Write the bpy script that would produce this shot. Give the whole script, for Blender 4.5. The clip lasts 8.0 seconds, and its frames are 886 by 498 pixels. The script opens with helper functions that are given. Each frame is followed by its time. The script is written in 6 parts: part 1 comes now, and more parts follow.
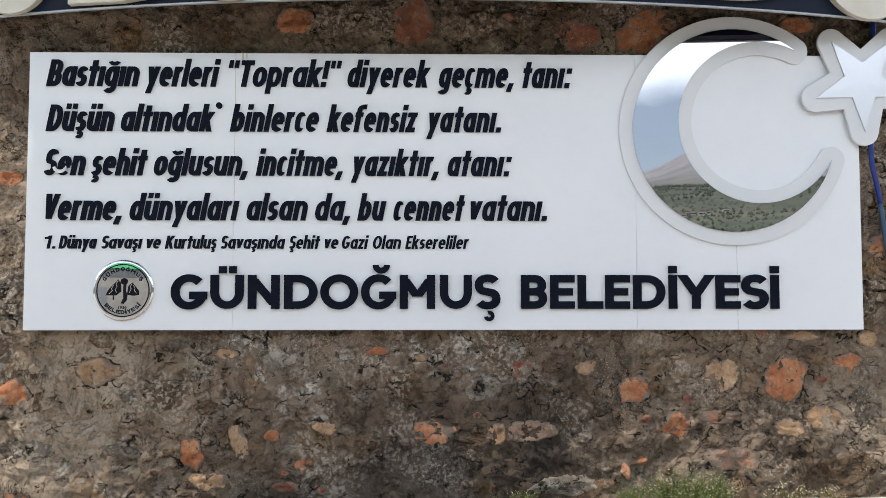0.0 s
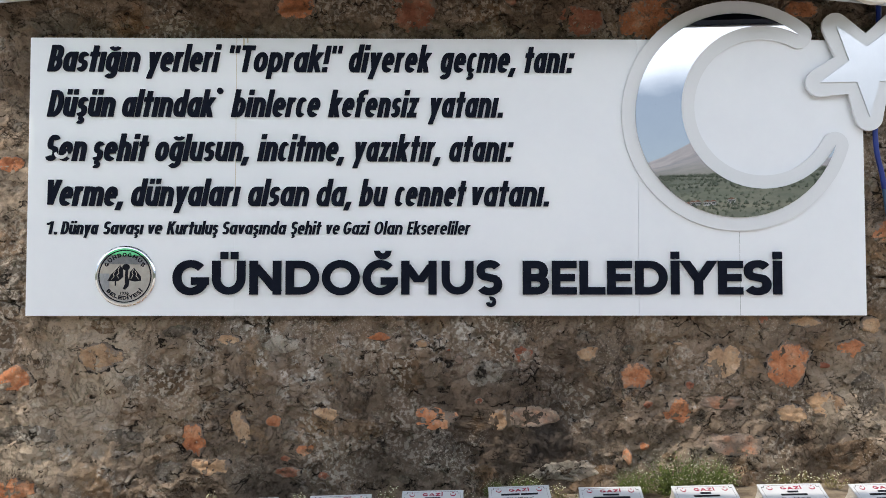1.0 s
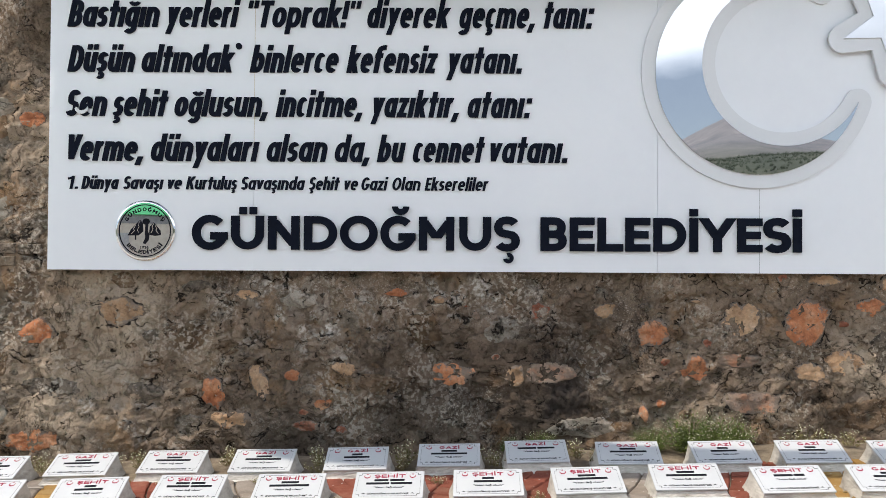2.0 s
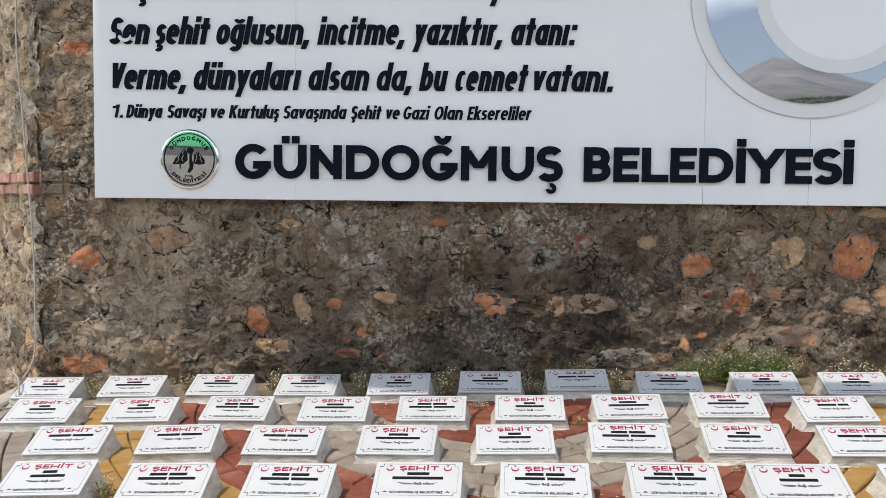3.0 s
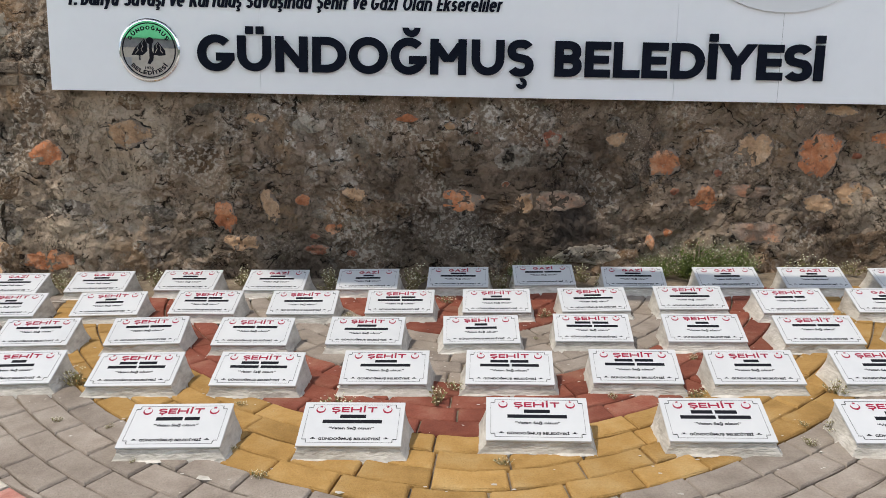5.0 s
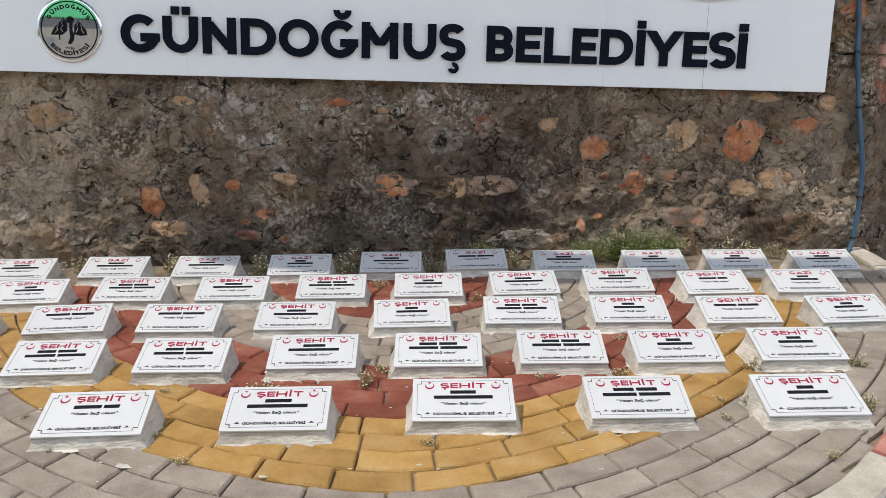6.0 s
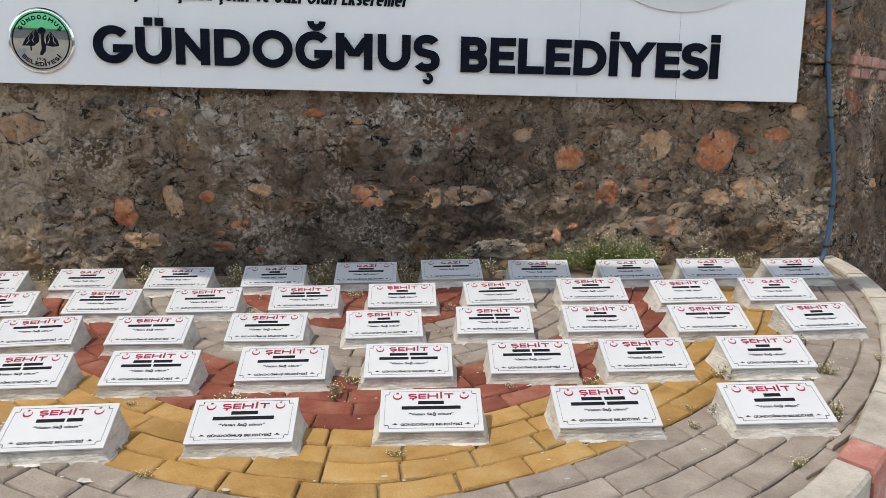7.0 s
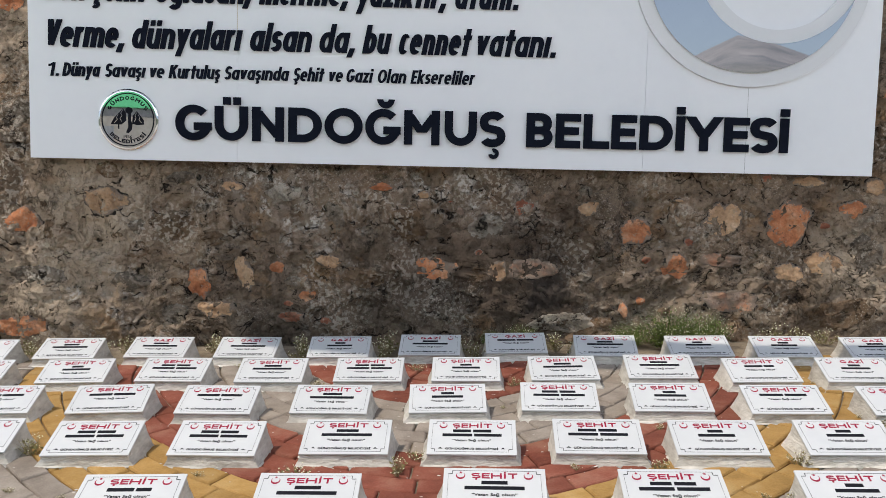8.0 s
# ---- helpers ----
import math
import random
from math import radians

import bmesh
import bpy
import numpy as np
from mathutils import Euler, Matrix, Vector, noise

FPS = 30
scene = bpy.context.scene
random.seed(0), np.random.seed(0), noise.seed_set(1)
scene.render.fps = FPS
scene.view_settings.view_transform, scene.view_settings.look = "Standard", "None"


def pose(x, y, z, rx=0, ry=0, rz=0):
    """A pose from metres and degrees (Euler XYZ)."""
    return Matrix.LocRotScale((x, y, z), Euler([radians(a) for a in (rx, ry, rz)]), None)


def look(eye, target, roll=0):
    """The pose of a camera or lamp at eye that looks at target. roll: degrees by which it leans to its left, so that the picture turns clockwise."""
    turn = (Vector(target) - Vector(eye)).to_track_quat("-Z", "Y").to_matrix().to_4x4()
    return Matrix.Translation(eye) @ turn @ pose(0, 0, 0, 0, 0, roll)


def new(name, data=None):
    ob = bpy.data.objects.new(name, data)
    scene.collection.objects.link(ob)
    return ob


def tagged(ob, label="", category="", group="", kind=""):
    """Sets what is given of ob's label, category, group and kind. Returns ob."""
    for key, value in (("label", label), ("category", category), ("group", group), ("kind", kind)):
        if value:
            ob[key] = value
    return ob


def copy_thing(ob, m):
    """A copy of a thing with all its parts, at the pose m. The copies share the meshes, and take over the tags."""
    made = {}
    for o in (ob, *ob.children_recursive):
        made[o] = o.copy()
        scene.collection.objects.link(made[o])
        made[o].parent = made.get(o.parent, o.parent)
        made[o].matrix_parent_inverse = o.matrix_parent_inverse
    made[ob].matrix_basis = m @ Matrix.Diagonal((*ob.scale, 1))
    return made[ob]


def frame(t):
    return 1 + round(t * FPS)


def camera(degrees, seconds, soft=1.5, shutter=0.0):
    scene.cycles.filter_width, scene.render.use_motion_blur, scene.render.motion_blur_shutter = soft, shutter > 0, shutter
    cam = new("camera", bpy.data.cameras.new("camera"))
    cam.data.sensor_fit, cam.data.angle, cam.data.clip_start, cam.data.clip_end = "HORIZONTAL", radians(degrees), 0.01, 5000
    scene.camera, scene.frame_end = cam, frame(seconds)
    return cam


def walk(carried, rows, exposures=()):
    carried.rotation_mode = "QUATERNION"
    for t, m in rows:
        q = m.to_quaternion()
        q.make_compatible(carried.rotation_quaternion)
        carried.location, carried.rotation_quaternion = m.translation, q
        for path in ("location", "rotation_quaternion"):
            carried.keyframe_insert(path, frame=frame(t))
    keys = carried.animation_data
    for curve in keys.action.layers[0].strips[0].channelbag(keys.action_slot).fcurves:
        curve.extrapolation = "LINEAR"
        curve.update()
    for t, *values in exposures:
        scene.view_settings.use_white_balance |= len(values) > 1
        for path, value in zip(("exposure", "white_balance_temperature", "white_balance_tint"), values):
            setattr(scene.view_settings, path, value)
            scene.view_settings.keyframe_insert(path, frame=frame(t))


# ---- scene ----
cam = camera(58.24, 8.0, soft=0.75)
# seconds, eye x y z, pitch + 90, lean, yaw
ROWS = [
    (0.0, -0.085, -0.110, 1.048, 92.91, 0.00, -0.96),
    (0.5, -0.075, -0.103, 1.046, 92.56, -0.03, -0.80),
    (1.0, -0.071, -0.102, 1.026, 92.21, 0.00, -0.64),
    (2.5, -0.112, -0.102, 0.836, 89.46, 0.53, 1.28),
    (3.0, -0.140, -0.101, 0.818, 87.04, 0.66, 2.57),
    (3.5, -0.169, -0.099, 0.804, 84.64, 0.68, 3.54),
    (4.0, -0.162, -0.095, 0.779, 82.79, 0.73, 3.39),
    (4.5, -0.143, -0.098, 0.772, 81.39, 0.85, 2.28),
    (6.0, -0.073, -0.105, 0.751, 79.61, 1.40, -3.69),
    (6.5, -0.038, -0.105, 0.749, 79.72, 1.36, -4.93),
    (7.0, -0.019, -0.106, 0.749, 80.42, 1.30, -4.66),
    (7.5, -0.019, -0.115, 0.758, 82.38, 1.18, -2.70),
    (8.0, -0.023, -0.115, 0.775, 85.19, 1.30, 0.09),
]
walk(cam, [(t, pose(x, y, z, rx, 0, rz) @ pose(0, 0, 0, 0, 0, lean)) for t, x, y, z, rx, lean, rz in ROWS],
     exposures=[(0.0, 0.54), (1.0, 0.54), (2.5, 0.44), (4.5, 0.26), (6.5, 0.30), (8.0, 0.28)])

# ---- light: high sun from the side, sky with some cloud ----
SUN_ELEV, SUN_FROM = 62.0, 207.0          # where the sun stands, degrees; 180 is -x, 270 is -y
el, az = radians(SUN_ELEV), radians(SUN_FROM)
sun_dir = Vector((math.cos(el) * math.cos(az), math.cos(el) * math.sin(az) , math.sin(el)))
sun = new("sun", bpy.data.lights.new("sun", "SUN"))
sun.data.energy, sun.data.angle, sun.data.color = 2.42, radians(0.55), (1.0, 0.905, 0.775)
sun.matrix_world = look(sun_dir * 30, (0, 0, 0))

world = bpy.data.worlds.new("sky")
scene.world = world
world.use_nodes = True
wn, wl = world.node_tree.nodes, world.node_tree.links
wn.clear()
w_out = wn.new("ShaderNodeOutputWorld")
w_bg = wn.new("ShaderNodeBackground")
w_sky = wn.new("ShaderNodeTexSky")
w_sky.sky_type = "NISHITA"
w_sky.sun_disc = False
w_sky.sun_elevation = el
w_sky.sun_rotation = radians(90 - SUN_FROM)
w_co = wn.new("ShaderNodeTexCoord")
w_map = wn.new("ShaderNodeMapping")
w_map.inputs["Scale"].default_value = (1.0, 1.0, 2.2)
w_noise = wn.new("ShaderNodeTexNoise")
w_noise.inputs["Scale"].default_value = 2.3
w_noise.inputs["Detail"].default_value = 8.0
w_ramp = wn.new("ShaderNodeValToRGB")
w_ramp.color_ramp.elements[0].position = 0.36
w_ramp.color_ramp.elements[1].position = 0.56
w_ramp.color_ramp.elements[1].color = (0.70, 0.70, 0.70, 1)
w_ramp.color_ramp.elements[0].color = (0.11, 0.11, 0.11, 1)      # thin veil over the blue
w_mix = wn.new("ShaderNodeMix")
w_mix.data_type = "RGBA"
w_mix.inputs["B"].default_value = (23.4, 24.6, 26.8, 1)
w_bg.inputs["Strength"].default_value = 0.076
wl.new(w_co.outputs["Generated"], w_map.inputs["Vector"])
wl.new(w_map.outputs["Vector"], w_noise.inputs["Vector"])
w_sep = wn.new("ShaderNodeSeparateXYZ")
wl.new(w_co.outputs["Generated"], w_sep.inputs[0])
w_high = wn.new("ShaderNodeMapRange")              # more cloud overhead than low in the sky
w_high.inputs["From Min"].default_value, w_high.inputs["From Max"].default_value = 0.205, 0.30
w_high.inputs["To Min"].default_value, w_high.inputs["To Max"].default_value = -0.32, 0.36
wl.new(w_sep.outputs["Z"], w_high.inputs["Value"])
w_top = wn.new("ShaderNodeMapRange")               # and clear blue near the zenith
w_top.inputs["From Min"].default_value, w_top.inputs["From Max"].default_value = 0.46, 0.62
w_top.inputs["To Min"].default_value, w_top.inputs["To Max"].default_value = 0.0, -0.62
wl.new(w_sep.outputs["Z"], w_top.inputs["Value"])
w_band = wn.new("ShaderNodeMath")
wl.new(w_high.outputs["Result"], w_band.inputs[0])
wl.new(w_top.outputs["Result"], w_band.inputs[1])
w_add = wn.new("ShaderNodeMath")
wl.new(w_noise.outputs["Fac"], w_add.inputs[0])
wl.new(w_band.outputs[0], w_add.inputs[1])
wl.new(w_add.outputs[0], w_ramp.inputs["Fac"])
wl.new(w_ramp.outputs["Color"], w_mix.inputs["Factor"])
wl.new(w_sky.outputs["Color"], w_mix.inputs["A"])
wl.new(w_mix.outputs["Result"], w_bg.inputs["Color"])
wl.new(w_bg.outputs["Background"], w_out.inputs["Surface"])


# ---- materials ----
def material(name, colours, scale=6.0, rough=0.8, metal=0.0, bump=0.0, fine=60.0, vary=0.0, speck=0.0, stops=(0.3, 0.5, 0.7), gloss=0.5, space="Object", stretch=(1, 1, 1)):
    """Two scales of noise through a ramp of the colours, fine bump, and some change from piece to piece."""
    m = bpy.data.materials.new(name)
    m.use_nodes = True
    n, l = m.node_tree.nodes, m.node_tree.links
    b = n["Principled BSDF"]
    b.inputs["Roughness"].default_value = rough
    b.inputs["Metallic"].default_value = metal
    b.inputs["Specular IOR Level"].default_value = gloss
    co = n.new("ShaderNodeTexCoord")
    info = n.new("ShaderNodeObjectInfo")
    shift = n.new("ShaderNodeVectorMath")
    shift.operation = "MULTIPLY_ADD"
    l.new(co.outputs[space], shift.inputs[0])
    shift.inputs[1].default_value = stretch
    far = n.new("ShaderNodeMath")
    far.operation = "MULTIPLY"
    far.inputs[1].default_value = 37.0 if vary else 0.0
    l.new(info.outputs["Random"], far.inputs[0])
    l.new(far.outputs[0], shift.inputs[2])
    big = n.new("ShaderNodeTexNoise")
    big.inputs["Scale"].default_value = scale
    big.inputs["Detail"].default_value = 7.0
    big.inputs["Roughness"].default_value = 0.62
    l.new(shift.outputs[0], big.inputs["Vector"])
    ramp = n.new("ShaderNodeValToRGB")
    while len(ramp.color_ramp.elements) < len(colours):
        ramp.color_ramp.elements.new(0.5)
    for k, c in enumerate(colours):
        e = ramp.color_ramp.elements[k]
        e.position = stops[k] if len(colours) == len(stops) else 0.32 + 0.36 * k / max(1, len(colours) - 1)
        e.color = (*c, 1)
    l.new(big.outputs["Fac"], ramp.inputs["Fac"])
    small = n.new("ShaderNodeTexNoise")
    small.inputs["Scale"].default_value = fine
    small.inputs["Detail"].default_value = 5.0
    l.new(shift.outputs[0], small.inputs["Vector"])
    hsv = n.new("ShaderNodeHueSaturation")
    l.new(ramp.outputs["Color"], hsv.inputs["Color"])
    value = n.new("ShaderNodeMath")
    value.operation = "MULTIPLY_ADD"
    value.inputs[1].default_value = speck
    value.inputs[2].default_value = 1.0 - speck * 0.5
    l.new(small.outputs["Fac"], value.inputs[0])
    piece = n.new("ShaderNodeMath")
    piece.operation = "MULTIPLY_ADD"
    piece.inputs[1].default_value = vary
    piece.inputs[2].default_value = 1.0 - vary * 0.5
    l.new(info.outputs["Random"], piece.inputs[0])
    both = n.new("ShaderNodeMath")
    both.operation = "MULTIPLY"
    l.new(value.outputs[0], both.inputs[0])
    l.new(piece.outputs[0], both.inputs[1])
    l.new(both.outputs[0], hsv.inputs["Value"])
    l.new(hsv.outputs["Color"], b.inputs["Base Color"])
    if bump:
        bp = n.new("ShaderNodeBump")
        bp.inputs["Strength"].default_value = min(1.0, bump)
        bp.inputs["Distance"].default_value = 0.006
        l.new(small.outputs["Fac"], bp.inputs["Height"])
        l.new(bp.outputs["Normal"], b.inputs["Normal"])
    return m


def wall_material(name, tones, warm, lime=False):
    """Old lime mortar smeared over rubble: grey-brown ground, paler skins, dark damp, rusty flecks, cracks."""
    m = material(name, tones, scale=2.6, rough=0.95, bump=1.0, fine=95.0, speck=0.55, gloss=0.15, space="Object", stops=(0.30, 0.43, 0.55, 0.70))
    n, l = m.node_tree.nodes, m.node_tree.links
    b = n["Principled BSDF"]
    old = b.inputs["Base Color"].links[0].from_socket
    co = n.new("ShaderNodeTexCoord")

    def layer(scale, lo, hi, colour, base, detail=9.0, rough=0.65, blend="MIX"):
        t = n.new("ShaderNodeTexNoise")
        t.inputs["Scale"].default_value, t.inputs["Detail"].default_value, t.inputs["Roughness"].default_value = scale, detail, rough
        l.new(co.outputs["Object"], t.inputs["Vector"])
        r = n.new("ShaderNodeMapRange")
        r.inputs["From Min"].default_value, r.inputs["From Max"].default_value = lo, hi
        l.new(t.outputs["Fac"], r.inputs["Value"])
        x = n.new("ShaderNodeMix")
        x.data_type, x.blend_type = "RGBA", blend
        x.inputs["B"].default_value = (*colour, 1)
        l.new(r.outputs["Result"], x.inputs["Factor"])
        l.new(base, x.inputs["A"])
        return x.outputs["Result"]

    c = layer(3.7, 0.55, 0.72, warm, old, 8.0, 0.65)
    c = layer(7.3, 0.56, 0.66, (0.31, 0.26, 0.212), c, 10.0, 0.68)
    c = layer(12.0, 0.61, 0.67, (0.44, 0.40, 0.355), c, 12.0, 0.78)
    c = layer(5.1, 0.56, 0.70, (0.055, 0.046, 0.042), c, 14.0, 0.75)
    c = layer(31.0, 0.64, 0.70, (0.030, 0.025, 0.021), c, 8.0, 0.75)
    # flaked plaster skins: each ragged edge has a dark shadow line painted under it
    def skin(scale, detail):
        t = n.new("ShaderNodeTexNoise")
        t.inputs["Scale"].default_value, t.inputs["Detail"].default_value, t.inputs["Roughness"].default_value = scale, detail, 0.66
        t.inputs["Distortion"].default_value = 0.5
        l.new(co.outputs["Object"], t.inputs["Vector"])
        step = n.new("ShaderNodeMapRange")
        step.inputs["From Min"].default_value, step.inputs["From Max"].default_value = 0.485, 0.505
        l.new(t.outputs["Fac"], step.inputs["Value"])
        away = n.new("ShaderNodeMath")
        away.operation = "SUBTRACT"
        away.inputs[1].default_value = 0.486
        l.new(t.outputs["Fac"], away.inputs[0])
        size = n.new("ShaderNodeMath")
        size.operation = "ABSOLUTE"
        l.new(away.outputs[0], size.inputs[0])
        edge = n.new("ShaderNodeMapRange")
        edge.inputs["From Min"].default_value, edge.inputs["From Max"].default_value = 0.0, 0.011
        edge.inputs["To Min"].default_value, edge.inputs["To Max"].default_value = 1.0, 0.0
        l.new(size.outputs[0], edge.inputs["Value"])
        return step.outputs["Result"], edge.outputs["Result"]

    def times(a, b):
        m2 = n.new("ShaderNodeMath")
        m2.operation = "MULTIPLY"
        for k, s in enumerate((a, b)):
            if isinstance(s, float):
                m2.inputs[k].default_value = s
            else:
                l.new(s, m2.inputs[k])
        return m2.outputs[0]

    def plus(a, b):
        m2 = n.new("ShaderNodeMath")
        l.new(a, m2.inputs[0])
        l.new(b, m2.inputs[1])
        return m2.outputs[0]

    def over(base, fac, colour, blend="MIX"):
        x = n.new("ShaderNodeMix")
        x.data_type, x.blend_type = "RGBA", blend
        x.inputs["B"].default_value = (*colour, 1)
        l.new(fac, x.inputs["Factor"])
        l.new(base, x.inputs["A"])
        return x.outputs["Result"]

    def patch(scale, lo, hi):
        t = n.new("ShaderNodeTexNoise")
        t.inputs["Scale"].default_value, t.inputs["Detail"].default_value = scale, 6.0
        l.new(co.outputs["Object"], t.inputs["Vector"])
        r = n.new("ShaderNodeMapRange")
        r.inputs["From Min"].default_value, r.inputs["From Max"].default_value = lo, hi
        l.new(t.outputs["Fac"], r.inputs["Value"])
        return r.outputs["Result"]

    step_1, edge_1 = skin(2.6, 6.0)
    step_2, edge_2 = skin(7.0, 6.0)
    c = over(c, times(step_1, 0.4), (0.70, 0.66, 0.62), "MULTIPLY")
    c = over(c, times(step_2, 0.5), (0.62, 0.63, 0.60), "MULTIPLY")
    c = over(c, times(patch(1.3, 0.47, 0.60), 0.75), (0.50, 0.47, 0.45), "MULTIPLY")
    c = over(c, times(times(patch(2.6, 0.50, 0.61), patch(52.0, 0.50, 0.58)), 0.52), (0.60, 0.54, 0.46))
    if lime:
        # smoother tan patches of later mortar, dark lichen, whitewash: light and shade painted in
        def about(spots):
            near = None
            for x, z, r in spots:
                d = n.new("ShaderNodeVectorMath")
                d.operation = "DISTANCE"
                d.inputs[1].default_value = (x, 3.86, z)
                l.new(co.outputs["Object"], d.inputs[0])
                r2 = n.new("ShaderNodeMapRange")
                r2.inputs["From Min"].default_value, r2.inputs["From Max"].default_value = r * 0.25, r
                r2.inputs["To Min"].default_value, r2.inputs["To Max"].default_value = 1.0, 0.0
                l.new(d.outputs["Value"], r2.inputs["Value"])
                near = r2.outputs["Result"] if near is None else plus(near, r2.outputs["Result"])
            return near

        # later tan mortar, paler here to paint in the raking sun
        tan = about(((-1.95, 0.62, 0.62), (-1.5, 0.45, 0.45), (-2.1, 0.15, 0.4), (1.75, 0.15, 0.5), (1.2, 0.1, 0.3), (2.1, 0.5, 0.4), (-2.2, 1.5, 0.5)))
        c = over(c, times(times(tan, patch(2.2, 0.36, 0.56)), 0.62), (0.47, 0.375, 0.28))
        # dark lichen, deepened to paint in the shade at the wall's foot
        shade_and_lichen = about(((-0.35, 0.12, 0.55), (0.25, 0.10, 0.55), (-0.95, 0.05, 0.45), (0.55, 0.30, 0.40), (0.75, 0.6, 0.3)))
        c = over(c, times(times(shade_and_lichen, patch(2.9, 0.34, 0.60)), 0.62), (0.058, 0.047, 0.040))
        # lime splashes, also painting in the brighter light under the sign
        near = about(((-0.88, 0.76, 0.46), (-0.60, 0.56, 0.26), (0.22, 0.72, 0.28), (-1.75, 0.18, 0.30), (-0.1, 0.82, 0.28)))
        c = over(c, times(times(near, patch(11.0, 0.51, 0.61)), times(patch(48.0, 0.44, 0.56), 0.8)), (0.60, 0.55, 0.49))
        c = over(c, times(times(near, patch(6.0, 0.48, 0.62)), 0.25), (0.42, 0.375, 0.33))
    broken = patch(4.0, 0.46, 0.60)
    c = over(c, times(plus(times(times(edge_1, broken), 0.7), times(times(edge_2, broken), 0.4)), 1.0), (0.018, 0.014, 0.012))
    # open cracks between the bedded stones; shaded pits and sunlit flecks painted in
    bend = n.new("ShaderNodeTexNoise")
    bend.inputs["Scale"].default_value, bend.inputs["Detail"].default_value = 9.0, 7.0
    l.new(co.outputs["Object"], bend.inputs["Vector"])
    mixed = n.new("ShaderNodeVectorMath")
    mixed.operation = "MULTIPLY_ADD"
    l.new(bend.outputs["Color"], mixed.inputs[0])
    mixed.inputs[1].default_value = (0.22, 0.22, 0.22)
    l.new(co.outputs["Object"], mixed.inputs[2])
    flat = n.new("ShaderNodeVectorMath")
    flat.operation = "MULTIPLY"
    l.new(mixed.outputs[0], flat.inputs[0])
    flat.inputs[1].default_value = (0.6, 0.6, 1.45)

    def crack(scale, width):
        v = n.new("ShaderNodeTexVoronoi")
        v.feature = "DISTANCE_TO_EDGE"
        v.inputs["Scale"].default_value = scale
        l.new(flat.outputs[0], v.inputs["Vector"])
        r = n.new("ShaderNodeMapRange")
        r.inputs["From Min"].default_value, r.inputs["From Max"].default_value = width * 0.3, width
        r.inputs["To Min"].default_value, r.inputs["To Max"].default_value = 1.0, 0.0
        l.new(v.outputs["Distance"], r.inputs["Value"])
        return r.outputs["Result"]

    open_1 = times(crack(6.0, 0.036), patch(11.0, 0.56, 0.61))
    open_2 = times(crack(14.0, 0.045), patch(17.0, 0.56, 0.62))
    c = over(c, times(patch(105.0, 0.58, 0.65), 0.28), (0.030, 0.024, 0.020))
    c = over(c, times(times(patch(130.0, 0.57, 0.64), patch(3.1, 0.48, 0.64)), 0.32), (0.66, 0.60, 0.52))
    c = over(c, times(open_2, 0.8), (0.014, 0.011, 0.009))
    c = over(c, times(open_1, 0.9), (0.010, 0.008, 0.007))
    l.new(c, b.inputs["Base Color"])
    lumps = n.new("ShaderNodeTexNoise")
    lumps.inputs["Scale"].default_value, lumps.inputs["Detail"].default_value, lumps.inputs["Roughness"].default_value = 13.0, 12.0, 0.62
    l.new(co.outputs["Object"], lumps.inputs["Vector"])
    tall = plus(lumps.outputs["Fac"], plus(plus(times(step_1, -0.35), times(step_2, -0.28)), plus(times(open_1, -0.5), times(open_2, -0.3))))
    bp = n.new("ShaderNodeBump")
    bp.inputs["Strength"].default_value, bp.inputs["Distance"].default_value = 1.0, 0.035
    l.new(tall, bp.inputs["Height"])
    l.new(bp.outputs["Normal"], b.inputs["Normal"])
    return m


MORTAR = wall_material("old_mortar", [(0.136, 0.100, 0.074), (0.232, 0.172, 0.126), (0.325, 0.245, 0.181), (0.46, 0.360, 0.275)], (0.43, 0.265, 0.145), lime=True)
# same mortar in paler tones: the west face's sunlight put into its colour
MORTAR_SUNLIT = wall_material("sunlit_mortar", [(0.253, 0.201, 0.149), (0.437, 0.351, 0.259), (0.598, 0.483, 0.356), (0.700, 0.632, 0.483)], (0.598, 0.391, 0.218))
# the main wall's mortar darkened, so the east face carries its shade as colour
MORTAR_SHADED = wall_material("shaded_mortar", [(0.095, 0.070, 0.052), (0.165, 0.122, 0.090), (0.235, 0.175, 0.130), (0.34, 0.262, 0.20)], (0.34, 0.205, 0.115))
STONE = {
    "o": material("orange_stone", [(0.33, 0.110, 0.048), (0.56, 0.218, 0.098), (0.64, 0.38, 0.235)], 11, 0.9, bump=1, fine=70, vary=0.35, speck=0.7),
    "r": material("red_stone", [(0.192, 0.066, 0.038), (0.312, 0.114, 0.066), (0.420, 0.240, 0.156)], 11, 0.9, bump=1, fine=70, vary=0.3, speck=0.7),
    "t": material("tan_stone", [(0.31, 0.185, 0.105), (0.53, 0.335, 0.195), (0.64, 0.46, 0.31)], 11, 0.9, bump=1, fine=70, vary=0.35, speck=0.7),
    "b": material("brown_stone", [(0.10, 0.07, 0.05), (0.18, 0.125, 0.085), (0.25, 0.18, 0.13)], 11, 0.9, bump=1, fine=70, vary=0.35, speck=0.7),
    "p": material("pink_grey_stone", [(0.20, 0.165, 0.142), (0.32, 0.225, 0.168), (0.50, 0.225, 0.122)], 9, 0.9, bump=1, fine=70, vary=0.3, speck=0.7),
    "g": material("grey_stone", [(0.11, 0.092, 0.077), (0.20, 0.168, 0.137), (0.31, 0.265, 0.215)], 11, 0.9, bump=1, fine=70, vary=0.35, speck=0.7),
    "w": material("lime_crusted_stone", [(0.17, 0.145, 0.12), (0.31, 0.275, 0.235), (0.50, 0.46, 0.40)], 16, 0.9, bump=1, fine=70, vary=0.3, speck=0.8),
}
